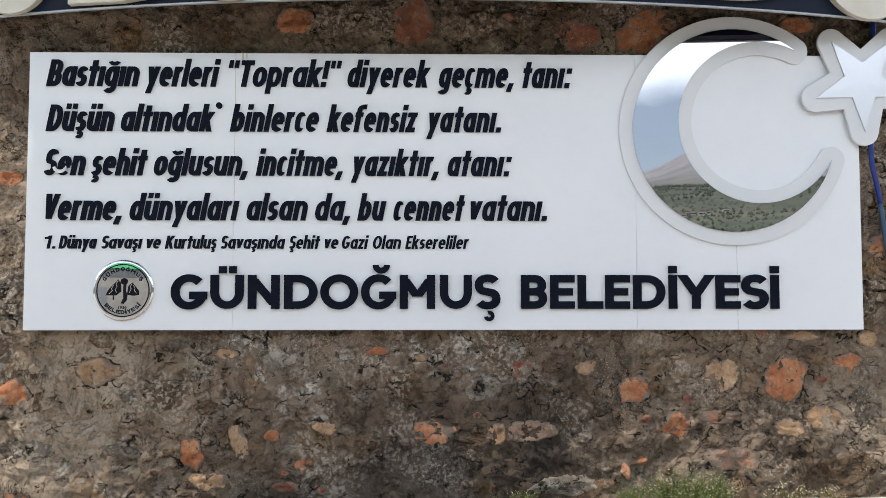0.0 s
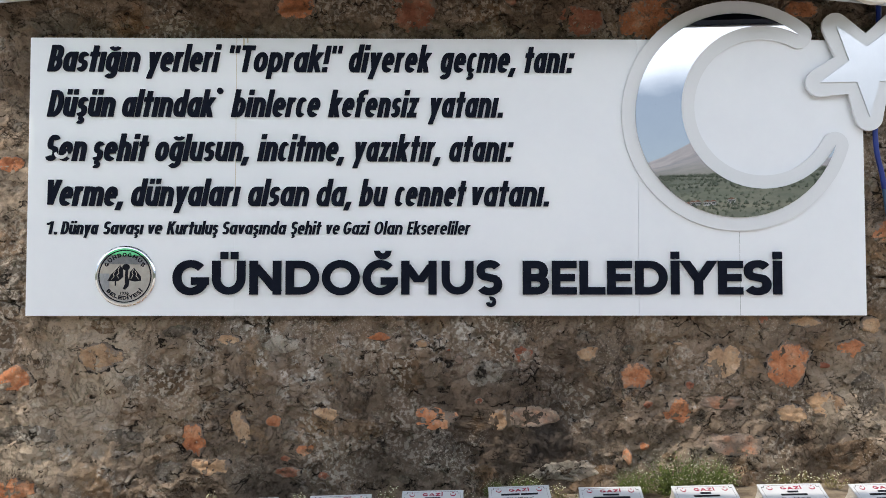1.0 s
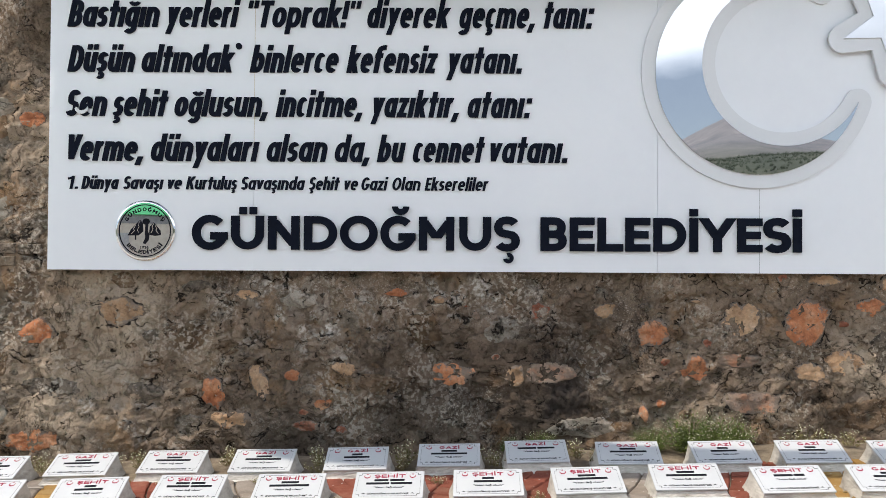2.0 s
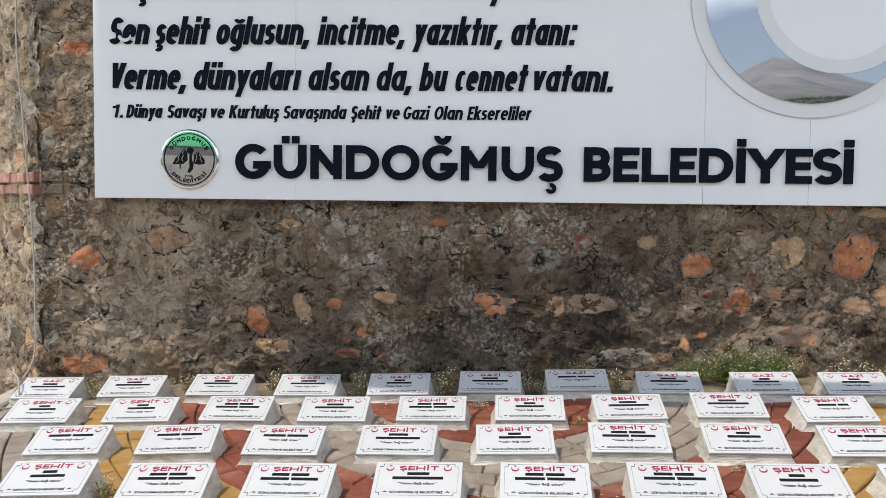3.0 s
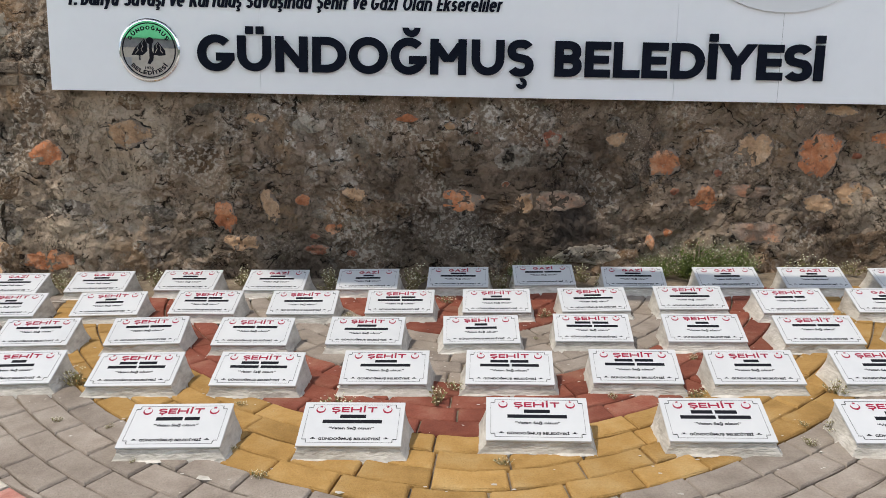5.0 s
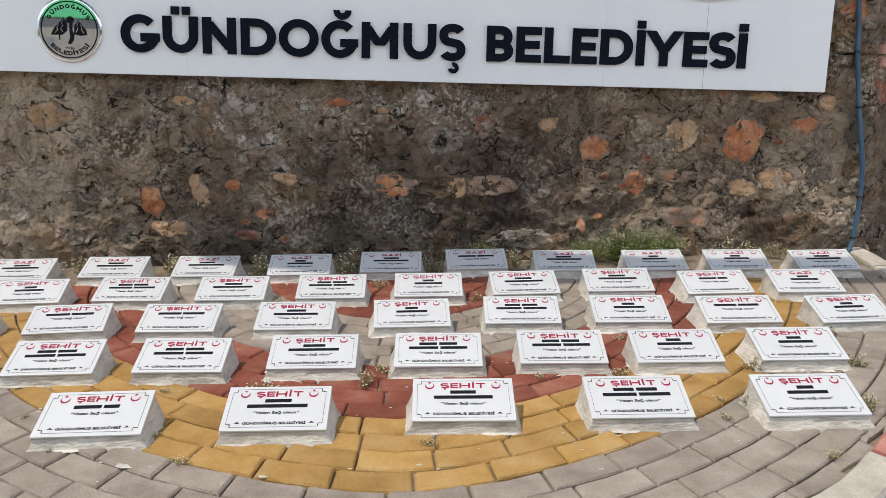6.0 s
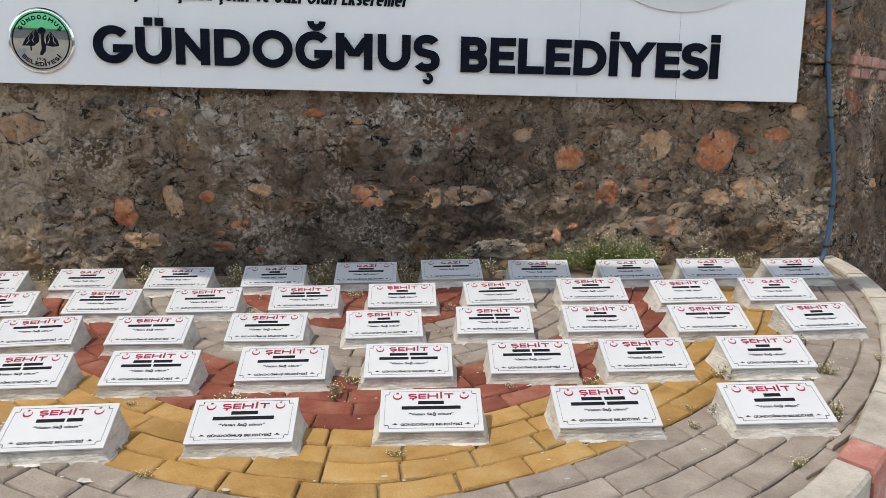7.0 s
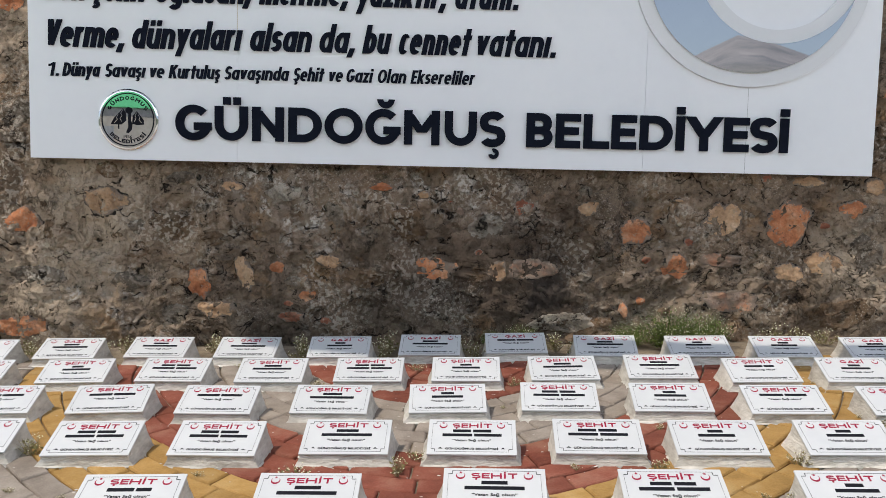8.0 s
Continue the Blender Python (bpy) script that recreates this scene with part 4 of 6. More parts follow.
def crescent_outline(grow, ox=1.428, oz=1.839, ro=0.507, ix=1.554, iz=1.879, ri=0.405, n=72):
    """Crescent between two circles, widened all round by grow, with round tips."""
    d = math.hypot(ix - ox, iz - oz)
    way = math.degrees(math.atan2(iz - oz, ix - ox))
    co = math.degrees(math.acos((ro * ro + d * d - ri * ri) / (2 * ro * d)))
    ci = math.degrees(math.acos((ro * ro - d * d - ri * ri) / (2 * ri * d)))
    t1 = arc_points(ox, oz, ro, way + co, way + co, 1)[0]
    t2 = arc_points(ox, oz, ro, way - co, way - co, 1)[0]
    pts = arc_points(ox, oz, ro + grow, way + co, way + 360 - co, n)
    if grow:
        pts += arc_points(t2[0], t2[1], grow, way - co, way - ci + 180, 10)[1:]
    pts += arc_points(ix, iz, ri - grow, way + 360 - ci, way + ci, n)[(1 if grow else 0):]
    if grow:
        pts += arc_points(t1[0], t1[1], grow, way + ci - 180, way + co, 10)[1:-1]
    else:
        pts = pts[:-1] if math.dist(pts[-1], pts[0]) < 1e-4 else pts
        pts = [p for k, p in enumerate(pts) if k == 0 or math.dist(p, pts[k - 1]) > 1e-5]
    return pts


moon = thing("crescent_emblem", "mirror-polished steel crescent on a raised white backing plate", "emblem")
part("backing_plate", prism(crescent_outline(0.066), SY - 0.0005, SY - 0.014), BACK_WHITE, moon)
part("mirror_face", prism(crescent_outline(0.0), SY - 0.0145, SY - 0.022), MIRROR, moon, "mirror-polished steel face")

star = thing("star_emblem", "satin steel five-pointed star on a rounded white backing plate", "emblem")
SX, SZ, SR = 2.070, 2.080, 0.2505


def star_points(r):
    return [(SX + (r if k % 2 == 0 else r * 0.382) * math.cos(radians(199.3 + 36 * k)), SZ + (r if k % 2 == 0 else r * 0.382) * math.sin(radians(199.3 + 36 * k))) for k in range(10)]


def grown_star(r, grow):
    pts = star_points(r)
    out = []
    for k, p in enumerate(pts):
        a = 199.3 + 36 * k
        if k % 2 == 0:
            out += arc_points(p[0], p[1], grow, a - 72, a + 72, 10)
        else:
            m = grow / math.cos(radians(54 - 0)) * 0.60
            out.append((p[0] + m * math.cos(radians(a)), p[1] + m * math.sin(radians(a))))
    return out


part("backing_plate", prism(grown_star(SR, 0.069), SY - 0.0150, SY - 0.030), BACK_WHITE, star)
pts = star_points(SR)
bm = bmesh.new()
tip = bm.verts.new((SX, SY - 0.0386, SZ))
rim = [bm.verts.new((x, SY - 0.038, z)) for x, z in pts]
back = [bm.verts.new((x, SY - 0.0305, z)) for x, z in pts]
for k in range(10):
    j = (k + 1) % 10
    bm.faces.new((tip, rim[k], rim[j]))
    bm.faces.new((rim[k], back[k], back[j], rim[j]))
bm.faces.new(back[::-1])
bmesh.ops.recalc_face_normals(bm, faces=bm.faces[:])
part("star_face", bm, BRUSHED, star, "satin steel face with folded ridges")

# round steel seal
seal = thing("seal", "round polished steel seal with black printed ring and tree motif", "emblem")
CX, CZ, CR = -1.577, 1.043, 0.148
bm = bmesh.new()
rings = []
for k in range(13):
    r = CR * k / 12
    y = SY - 0.008 - 0.006 * (1 - (k / 12) ** 2)
    rings.append([bm.verts.new((CX + r * math.cos(2 * math.pi * i / 64), y, CZ + r * math.sin(2 * math.pi * i / 64))) for i in range(64)] if k else [bm.verts.new((CX, y, CZ))])
rings.append([bm.verts.new((v.co.x, SY - 0.0005, v.co.z)) for v in rings[-1]])
for i in range(64):
    bm.faces.new((rings[0][0], rings[1][i], rings[1][(i + 1) % 64]))
for a, b in zip(rings[1:], rings[2:]):
    for i in range(64):
        bm.faces.new((a[i], b[i], b[(i + 1) % 64], a[(i + 1) % 64]))
bmesh.ops.recalc_face_normals(bm, faces=bm.faces[:])
part("disc", bm, SEAL_STEEL, seal, "domed mirror steel disc", smooth=True)


def on_disc(x, z, lift=0.0012):
    k = min(1.0, math.hypot(x, z) / CR)
    return (CX + x, SY - 0.008 - 0.006 * (1 - k * k) - lift, CZ + z)


def disc_shape(points):
    bm = bmesh.new()
    c = [sum(p[0] for p in points) / len(points), sum(p[1] for p in points) / len(points)]
    mid = bm.verts.new(on_disc(*c))
    vs = [bm.verts.new(on_disc(*p)) for p in points]
    bk = [bm.verts.new(on_disc(*p, lift=-0.001)) for p in points]
    for i in range(len(vs)):
        j = (i + 1) % len(vs)
        bm.faces.new((mid, vs[i], vs[j]))
        bm.faces.new((vs[i], bk[i], bk[j], vs[j]))
    bmesh.ops.recalc_face_normals(bm, faces=bm.faces[:])
    return bm


bm = bmesh.new()
inner = [bm.verts.new(on_disc(0.1235 * math.cos(2 * math.pi * i / 64), 0.124 * math.sin(2 * math.pi * i / 64))) for i in range(64)]
outer = [bm.verts.new(on_disc(0.129 * math.cos(2 * math.pi * i / 64), 0.129 * math.sin(2 * math.pi * i / 64))) for i in range(64)]
for i in range(64):
    bm.faces.new((inner[i], outer[i], outer[(i + 1) % 64], inner[(i + 1) % 64]))
part("printed_ring", bm, INK, seal)
for text, a0, a1, r, up in (("GÜNDOĞMUŞ", 153, 27, 0.0955, 1), ("BELEDİYESİ", -141, -39, 0.1145, -1)):
    widths = [0.35 if ch in "İI" else 1.2 if ch == "M" else 1.0 for ch in text]
    total, run = sum(widths) + 0.22 * (len(text) - 1), 0.0
    for ch, wide in zip(text, widths):
        a = radians(a0 + (a1 - a0) * (run + wide / 2) / total)
        run += wide + 0.22
        half = abs(radians(a1 - a0)) / total * wide / 2 * r
        e, t = Vector((math.cos(a), math.sin(a))) * up, Vector((math.sin(a), -math.cos(a))) * up
        for g in word_letters(ch, -half, half, 0.0, 0.0185, 0.0024, 0.0022, 0.0, 0.0, 0.0008, 0.002):
            for v in g.verts:
                q = e * (r * up + v.co.z) + t * v.co.x
                v.co = Vector(on_disc(q.x, q.y, 0.0004 - v.co.y))
            bmesh.ops.recalc_face_normals(g, faces=g.faces[:])
            part("print_letter", g, INK, seal)
part("hill_mark", disc_shape([(-0.084, -0.024), (-0.066, 0.008), (-0.042, 0.032), (-0.022, 0.054), (-0.008, 0.034), (-0.006, -0.004), (-0.030, -0.024)]), INK, seal)
part("hill_mark", disc_shape([(0.022, -0.020), (0.026, 0.020), (0.045, 0.041), (0.060, 0.022), (0.078, 0.000), (0.080, -0.022), (0.050, -0.026)]), INK, seal)
part("head_mark", disc_shape([(0.007 + 0.018 * math.cos(2 * math.pi * k / 18), 0.044 + 0.016 * math.sin(2 * math.pi * k / 18)) for k in range(18)]), INK, seal)
part("trunk_mark", disc_shape([(0.004, 0.030), (0.018, 0.030), (0.016, 0.0), (0.024, -0.022), (0.020, -0.048), (0.004, -0.066), (-0.008, -0.062), (0.004, -0.044), (0.002, -0.012)]), INK, seal)
part("trunk_mark", disc_shape([(-0.047, -0.046), (-0.041, -0.046), (-0.041, -0.022), (-0.047, -0.022)]), INK, seal)
for run in (((-0.022, 0.048), (-0.032, 0.030), (-0.026, 0.018), (-0.036, 0.004), (-0.028, -0.010)), ((-0.044, 0.026), (-0.054, 0.008), (-0.049, 0.0), (-0.064, -0.016)),
            ((0.045, 0.035), (0.037, 0.018), (0.042, 0.008), (0.032, -0.012)), ((0.052, 0.026), (0.060, 0.010), (0.056, 0.002), (0.068, -0.014))):
    bm = bmesh.new()
    rail = [[bm.verts.new(on_disc(x + dx, z, 0.0020)) for dx in (-0.0016, 0.0016)] for x, z in run]
    for a, b in zip(rail, rail[1:]):
        bm.faces.new((a[0], a[1], b[1], b[0]))
    bmesh.ops.recalc_face_normals(bm, faces=bm.faces[:])
    part("ridge_line", bm, SEAL_STEEL, seal, "bare steel line between the black shapes")
g = fitted("1936", -0.0200, 0.0200, -0.0890, 0.0130, 0.0, 0.0008, 0.012)
for v in g.verts:
    v.co = Vector(on_disc(v.co.x, v.co.z, 0.0004 - v.co.y))
part("date_mark", g, INK, seal)

part("seam", boxes((1.4352, 1.4366, SY - 0.0008, SY + 0.001, 0.8505, 1.262)), TRIM, sign)
# stains and a peeled flake on the sign
for x, z0, w in ((-1.047, 1.45, 0.0022), (-1.012, 2.18, 0.007), (-0.993, 2.195, 0.005)):
    part("rust_streak", boxes((x - w / 2, x + w / 2, SY - 0.0012, SY + 0.0005, z0, 2.219)), RUST, sign)
flake = thing("peeled_flake", "small curled white flake hanging from a letter of the sign", "flake")
bm = prism(arc_points(-1.896, 1.650, 0.034, 190, 352, 16) + arc_points(-1.893, 1.660, 0.027, 345, 200, 12), SY - 0.0125, SY - 0.0155)
part("curl", bm, BACK_WHITE, flake)

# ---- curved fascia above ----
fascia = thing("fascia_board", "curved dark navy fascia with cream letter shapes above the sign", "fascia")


def fascia_y(x):
    return 3.45 + x * x / 22.0


def fascia_low(x):
    """Height of the arched lower edge."""
    return 1.048 + (0.372 - 0.0059 * x * x) * (fascia_y(x) + 0.11)


bm = bmesh.new()
rows = []
for k in range(41):
    x = -2.40 + 4.80 * k / 40
    y = fascia_y(x)
    rows.append([bm.verts.new(p) for p in ((x, y, fascia_low(x)), (x, y, 3.1), (x, y + 0.05, 3.1), (x, y + 0.05, fascia_low(x) + 0.012))])
for a, b in zip(rows, rows[1:]):
    for k in range(4):
        bm.faces.new((a[k], a[(k + 1) % 4], b[(k + 1) % 4], b[k]))
bm.faces.new(rows[0])
bm.faces.new(rows[-1][::-1])
bmesh.ops.recalc_face_normals(bm, faces=bm.faces[:])
part("board", bm, FASCIA, fascia)
part("edge_strip", tube([(-2.41 + 4.82 * k / 40, fascia_y(-2.41 + 4.82 * k / 40) - 0.003, fascia_low(-2.41 + 4.82 * k / 40) - 0.002) for k in range(41)], 0.007, 6), TRIM, fascia, "thin aluminium edge strip")
for x in (-2.0, 0.0, 2.0):
    y = fascia_y(x)
    part("bracket", boxes((x - 0.03, x + 0.03, y + 0.04, 3.90, 3.0, 3.06)), TRIM, fascia)


def slab(outline, z0, z1):
    """A flat board from its outline in plan."""
    bm = bmesh.new()
    a = [bm.verts.new((x, y, z1)) for x, y in outline]
    b = [bm.verts.new((x, y, z0)) for x, y in outline]
    bm.faces.new(a)
    bm.faces.new(b[::-1])
    for i in range(len(a)):
        j = (i + 1) % len(a)
        bm.faces.new((a[i], b[i], b[j], a[j]))
    bmesh.ops.recalc_face_normals(bm, faces=bm.faces[:])
    return bm


# added out of view: keeps the sun off the sign and upper wall
part("top_board", slab([(-3.44, 3.14), (2.40, 3.24), (2.40, 3.92), (-2.58, 3.92), (-2.58, 3.52)], 3.105, 3.135), FASCIA, fascia, "unseen board added above the fascia to shade the sign")
# unseen board, its outline set by the shadow wanted on the back plaques
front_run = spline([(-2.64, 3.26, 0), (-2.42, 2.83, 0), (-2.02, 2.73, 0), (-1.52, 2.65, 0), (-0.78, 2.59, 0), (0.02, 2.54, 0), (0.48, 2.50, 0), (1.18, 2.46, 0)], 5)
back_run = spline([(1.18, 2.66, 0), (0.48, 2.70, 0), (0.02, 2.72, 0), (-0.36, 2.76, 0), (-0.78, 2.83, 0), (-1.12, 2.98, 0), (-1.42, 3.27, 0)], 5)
part("canopy", slab([(p.x, p.y) for p in front_run + back_run], 3.137, 3.168), FASCIA, fascia, "unseen curved board added to cast the shadow band")


def fascia_letter(x, half, z0, z1, ring):
    """A big raised letter shape: a ring or a slab, bent to the fascia."""
    zc, h = (z0 + z1) / 2, (z1 - z0) / 2
    n = 40
    if ring:
        out = [(half * math.cos(2 * math.pi * k / n), h * math.sin(2 * math.pi * k / n)) for k in range(n)]
    else:
        out = [(-half, -h), (half * 0.2, -h), (half * 0.95, -h + 0.02), (half, h), (half * 0.4, h), (half * 0.35, -h + 0.16), (-half * 0.35, -h + 0.16), (-half * 0.4, h), (-half, h)]
    b = prism([(x + px, zc + pz) for px, pz in out], 0.0, -0.035)
    for v in b.verts:
        v.co.y += fascia_y(v.co.x) - 0.001
    return b


for x, half, z0, z1, ring in ((-2.06, 0.24, 2.345, 3.0, True), (-1.55, 0.22, 2.375, 3.0, False), (-1.00, 0.24, 2.365, 3.0, True), (-0.45, 0.22, 2.41, 3.0, False),
                              (0.15, 0.22, 2.41, 3.0, False), (0.75, 0.22, 2.41, 3.0, False), (1.35, 0.22, 2.40, 3.0, False), (2.02, 0.28, 2.34, 3.0, True)):
    part("letter_shape", fascia_letter(x, half, z0, z1, ring), CREAM, fascia, "cream raised letter shape")

# ---- plaques ----
PW, PD, PH_B, PH_F = 0.277, 0.150, 0.088, 0.034      # width, depth in plan, height behind and in front


def plinth(seed):
    """Hand-trowelled lime-washed block, wider at its foot, with an uneven skirt."""
    rnd = random.Random(seed)
    bm = bmesh.new()
    nx, ny = 14, 8
    flare_l, flare_r, flare_f = rnd.uniform(0.012, 0.026), rnd.uniform(0.010, 0.020), rnd.uniform(0.004, 0.012)
    rim = [(-1 + 2 * i / nx, -1) for i in range(nx)] + [(1, -1 + 2 * j / ny) for j in range(ny)] + [(1 - 2 * i / nx, 1) for i in range(nx)] + [(-1, 1 - 2 * j / ny) for j in range(ny)]
    levels = []
    for k, t in enumerate((0.0, 0.12, 0.35, 0.65, 0.9, 1.0)):
        ring = []
        for i, (u, v) in enumerate(rim):
            x, y = u * PW / 2, -PD / 2 + v * PD / 2
            top = PH_F + (PH_B - PH_F) * (y + PD) / PD - 0.004
            w = (1 - t) ** 1.5
            x += (flare_r if u > 0 else flare_l) * w * u
            y += (0.020 if v > 0 else flare_f) * w * v
            q = Vector((x * 30 + seed * 9, y * 30, t * 2.0))
            j = 0.0028 * noise.noise(q) + 0.0014 * noise.noise(q * 3)
            if t == 0.0:
                j += 0.008 * max(0.0, noise.noise(Vector((x * 22, y * 22, seed)))) + 0.004
            e = Vector((u if abs(u) > 0.99 else 0, v if abs(v) > 0.99 else 0))
            z = -0.012 if t == 0 else top * t if t < 1 else top
            ring.append(bm.verts.new((x + e.x * j, y + e.y * j, z)))
        levels.append(ring)
    for a, b in zip(levels, levels[1:]):
        for i in range(len(rim)):
            j = (i + 1) % len(rim)
            bm.faces.new((a[i], a[j], b[j], b[i]))
    bm.faces.new(levels[-1])
    bmesh.ops.recalc_face_normals(bm, faces=bm.faces[:])
    return bm


SLOPE = math.atan2(PH_B - PH_F, PD)
FACE = math.hypot(PD, PH_B - PH_F)


def on_face(bm):
    """Brings a drawing in x, z (front to -y, z from 0 at the lower edge to FACE) onto the tilted top."""
    m = Matrix.Translation((0, -PD, PH_F)) @ Matrix.Rotation(SLOPE - math.pi / 2, 4, "X")
    bmesh.ops.transform(bm, matrix=m, verts=bm.verts[:])
    return bm


def small_crescent(x, z, r):
    pts = crescent_outline(0.0, x, z, r, x + r * 0.0, z + r * 0.26, r * 0.82, 20)
    return prism(pts, -0.0061, -0.0067)


def small_star(x, z, r):
    return prism([(x + (r if k % 2 == 0 else r * 0.4) * math.cos(radians(90 + 36 * k)), z + (r if k % 2 == 0 else r * 0.4) * math.sin(radians(90 + 36 * k))) for k in range(10)], -0.0061, -0.0067)


def frame_line():
    """Thin border with cut corners."""
    bm = bmesh.new()
    a, b, m, c, t = PW / 2 - 0.010, FACE - 0.008, 0.008, 0.012, 0.0009
    box(bm, -a + c, a - c, -0.0067, -0.0061, m, m + t * 0.6)
    box(bm, -a + c, a - c, -0.0067, -0.0061, b - t * 0.6, b)
    box(bm, -a, -a + t * 0.6, -0.0067, -0.0061, m + c, b - c)
    box(bm, a - t * 0.6, a, -0.0067, -0.0061, m + c, b - c)
    for sx in (-1, 1):
        for z, d in ((m, 1), (b, -1)):
            x0, x1 = sorted((sx * a, sx * (a - c)))
            z0, z1 = sorted((z + d * 0.6 * c, z + d * c))
            box(bm, sx * (a - c) - t, sx * (a - c) + t, -0.0067, -0.0061, min(z, z + d * c * 0.8), max(z, z + d * c * 0.8))
            box(bm, x0, x1, -0.0067, -0.0061, z + d * c - t, z + d * c + t)
    return bm


def spill(seed):
    """Lime slopped onto the pavers round a plinth's foot, in an uneven low skirt."""
    bm = bmesh.new()
    n = 72
    inner, outer = [], []
    for k in range(n):
        a = 2 * math.pi * k / n
        c, t = math.cos(a), math.sin(a)
        r = min((PW / 2 + 0.012) / max(1e-6, abs(c)), (PD / 2 + 0.010) / max(1e-6, abs(t)))
        g = -0.006 + 0.042 * max(0.0, noise.noise(Vector((c * 2.2, t * 2.2, seed * 5.1)))) + 0.012 * max(0.0, noise.noise(Vector((c * 9, t * 9, seed * 2.3))))
        inner.append(bm.verts.new((c * (r - 0.02), t * (r - 0.02) - PD / 2, 0.004)))
        outer.append(bm.verts.new((c * (r + g), t * (r + g) - PD / 2, -0.001)))
    for k in range(n):
        j = (k + 1) % n
        bm.faces.new((inner[k], outer[k], outer[j], inner[j]))
    bmesh.ops.recalc_face_normals(bm, faces=bm.faces[:])
    return bm


def plaque(word, bars, seed, label):
    """A small memorial plaque; people's names stand as plain bars."""
    p = thing("memorial_plaque", label, "plaque", "memorial plaques on the terrace")
    part("plinth", plinth(seed), PLASTER, p, "lime-washed trowelled plinth", smooth=False)
    part("plaster_spill", spill(seed), PLASTER, p, "splashes of lime on the pavers round the foot")
    part("plate", on_face(boxes((-PW / 2 - 0.003, PW / 2 + 0.003, -0.006, 0.0, -0.004, FACE + 0.003), bevel=0.001)), PANEL, p)
    part("border", on_face(frame_line()), INK, p)
    half = 0.064 if len(word) > 4 else 0.046
    for g in word_letters(word, -half, half, FACE * 0.765, 0.0205, 0.0027, 0.0023, 0.0, -0.0061, 0.0006, 0.0032):
        part("heading_letter", on_face(g), RED_PRINT, p)
    for x in (-0.094, 0.094):
        part("crescent", on_face(small_crescent(x, FACE * 0.825, 0.0130)), RED_PRINT, p)
        part("star", on_face(small_star(x, FACE * 0.825 + 0.0125, 0.0055)), RED_PRINT, p)
    for x0, x1, z, h in bars:
        part("name_bar", on_face(boxes((x0, x1, -0.0067, -0.0061, FACE * z, FACE * z + h))), INK, p)
    low = min(b[2] for b in bars)
    part("motto", on_face(fitted("“Vatan Sağ olsun”", -0.062, 0.062, FACE * (low - 0.145), 0.0095, -0.0060, 0.0007, 0.022)), INK, p)
    part("issuer_line", on_face(fitted("GÜNDOĞMUŞ BELEDİYESİ", -0.084, 0.084, FACE * 0.11, 0.0085, -0.0060, 0.0007, 0.03)), INK, p)
    for sx in (-1, 1):
        part("flourish", on_face(boxes((sx * 0.099 - 0.007, sx * 0.099 + 0.007, -0.0067, -0.0061, FACE * 0.135, FACE * 0.135 + 0.0016), (sx * 0.099 - 0.003, sx * 0.099 + 0.003, -0.0067, -0.0061, FACE * 0.15, FACE * 0.15 + 0.003))), INK, p)
    return p


ONE = [(-0.062, 0.012, 0.60, 0.0128), (0.018, 0.060, 0.60, 0.0128)]
ONE_LONG = [(-0.085, 0.0, 0.60, 0.0128), (0.006, 0.085, 0.60, 0.0128)]
TWO = [(-0.036, 0.036, 0.625, 0.0128), (-0.082, 0.082, 0.50, 0.0128)]
TWO_WIDE = [(-0.062, -0.004, 0.625, 0.0128), (0.003, 0.062, 0.625, 0.0128), (-0.095, 0.0, 0.50, 0.0128), (0.007, 0.095, 0.50, 0.0128)]
TWO_SHORT = [(-0.024, 0.024, 0.625, 0.0128), (-0.058, 0.058, 0.50, 0.0128)]
GAZI = "white plaque with crimson heading on whitewashed plinth beside the wall"
SEHIT = "white plaque with crimson heading on whitewashed plinth among pavers"
kinds = {
    "s1": ("ŞEHİT", ONE, SEHIT), "s1l": ("ŞEHİT", ONE_LONG, SEHIT), "s2": ("ŞEHİT", TWO, SEHIT), "s2w": ("ŞEHİT", TWO_WIDE, SEHIT), "s2s": ("ŞEHİT", TWO_SHORT, SEHIT),
    "g1": ("GAZİ", ONE_LONG, GAZI), "g2": ("GAZİ", TWO, GAZI), "g2s": ("GAZİ", TWO_SHORT, GAZI),
}
ROW_A = [(-2.165, 3.614, -1, "g2"), (-1.763, 3.629, 0, "g2"), (-1.341, 3.637, -3, "g2"), (-0.922, 3.618, -3, "g2"), (-0.496, 3.612, -1, "g2s"), (-0.073, 3.630, -3, "g2"),
         (0.325, 3.650, 0, "g1"), (0.738, 3.590, -4, "g2"), (1.157, 3.565, -1, "g2s"), (1.543, 3.542, -3, "g2s"), (1.942, 3.506, -1, "g2")]
ROW_B = [(-1.993, 3.256, 0, "s2s"), (-1.564, 3.256, 2, "s2s"), (-1.145, 3.262, -3, "s2w"), (-0.729, 3.240, -2, "s2"), (-0.320, 3.235, -2, "s2w"), (0.084, 3.230, -2, "s2s"),
         (0.485, 3.232, 1, "s2"), (0.894, 3.242, -2, "s2"), (1.290, 3.178, 0, "s1"), (1.678, 3.167, -3, "g2s")]
ROW_C = [(-1.682, 2.884, 2, "s1l"), (-1.262, 2.884, 3, "s1l"), (-0.845, 2.862, -3, "s1l"), (-0.422, 2.855, -3, "s2"), (0.004, 2.853, 0, "s2s"), (0.422, 2.860, -3, "s2w"),
         (0.829, 2.842, -3, "s2s"), (1.233, 2.806, -2, "s1l"), (1.649, 2.784, 1, "s2s")]
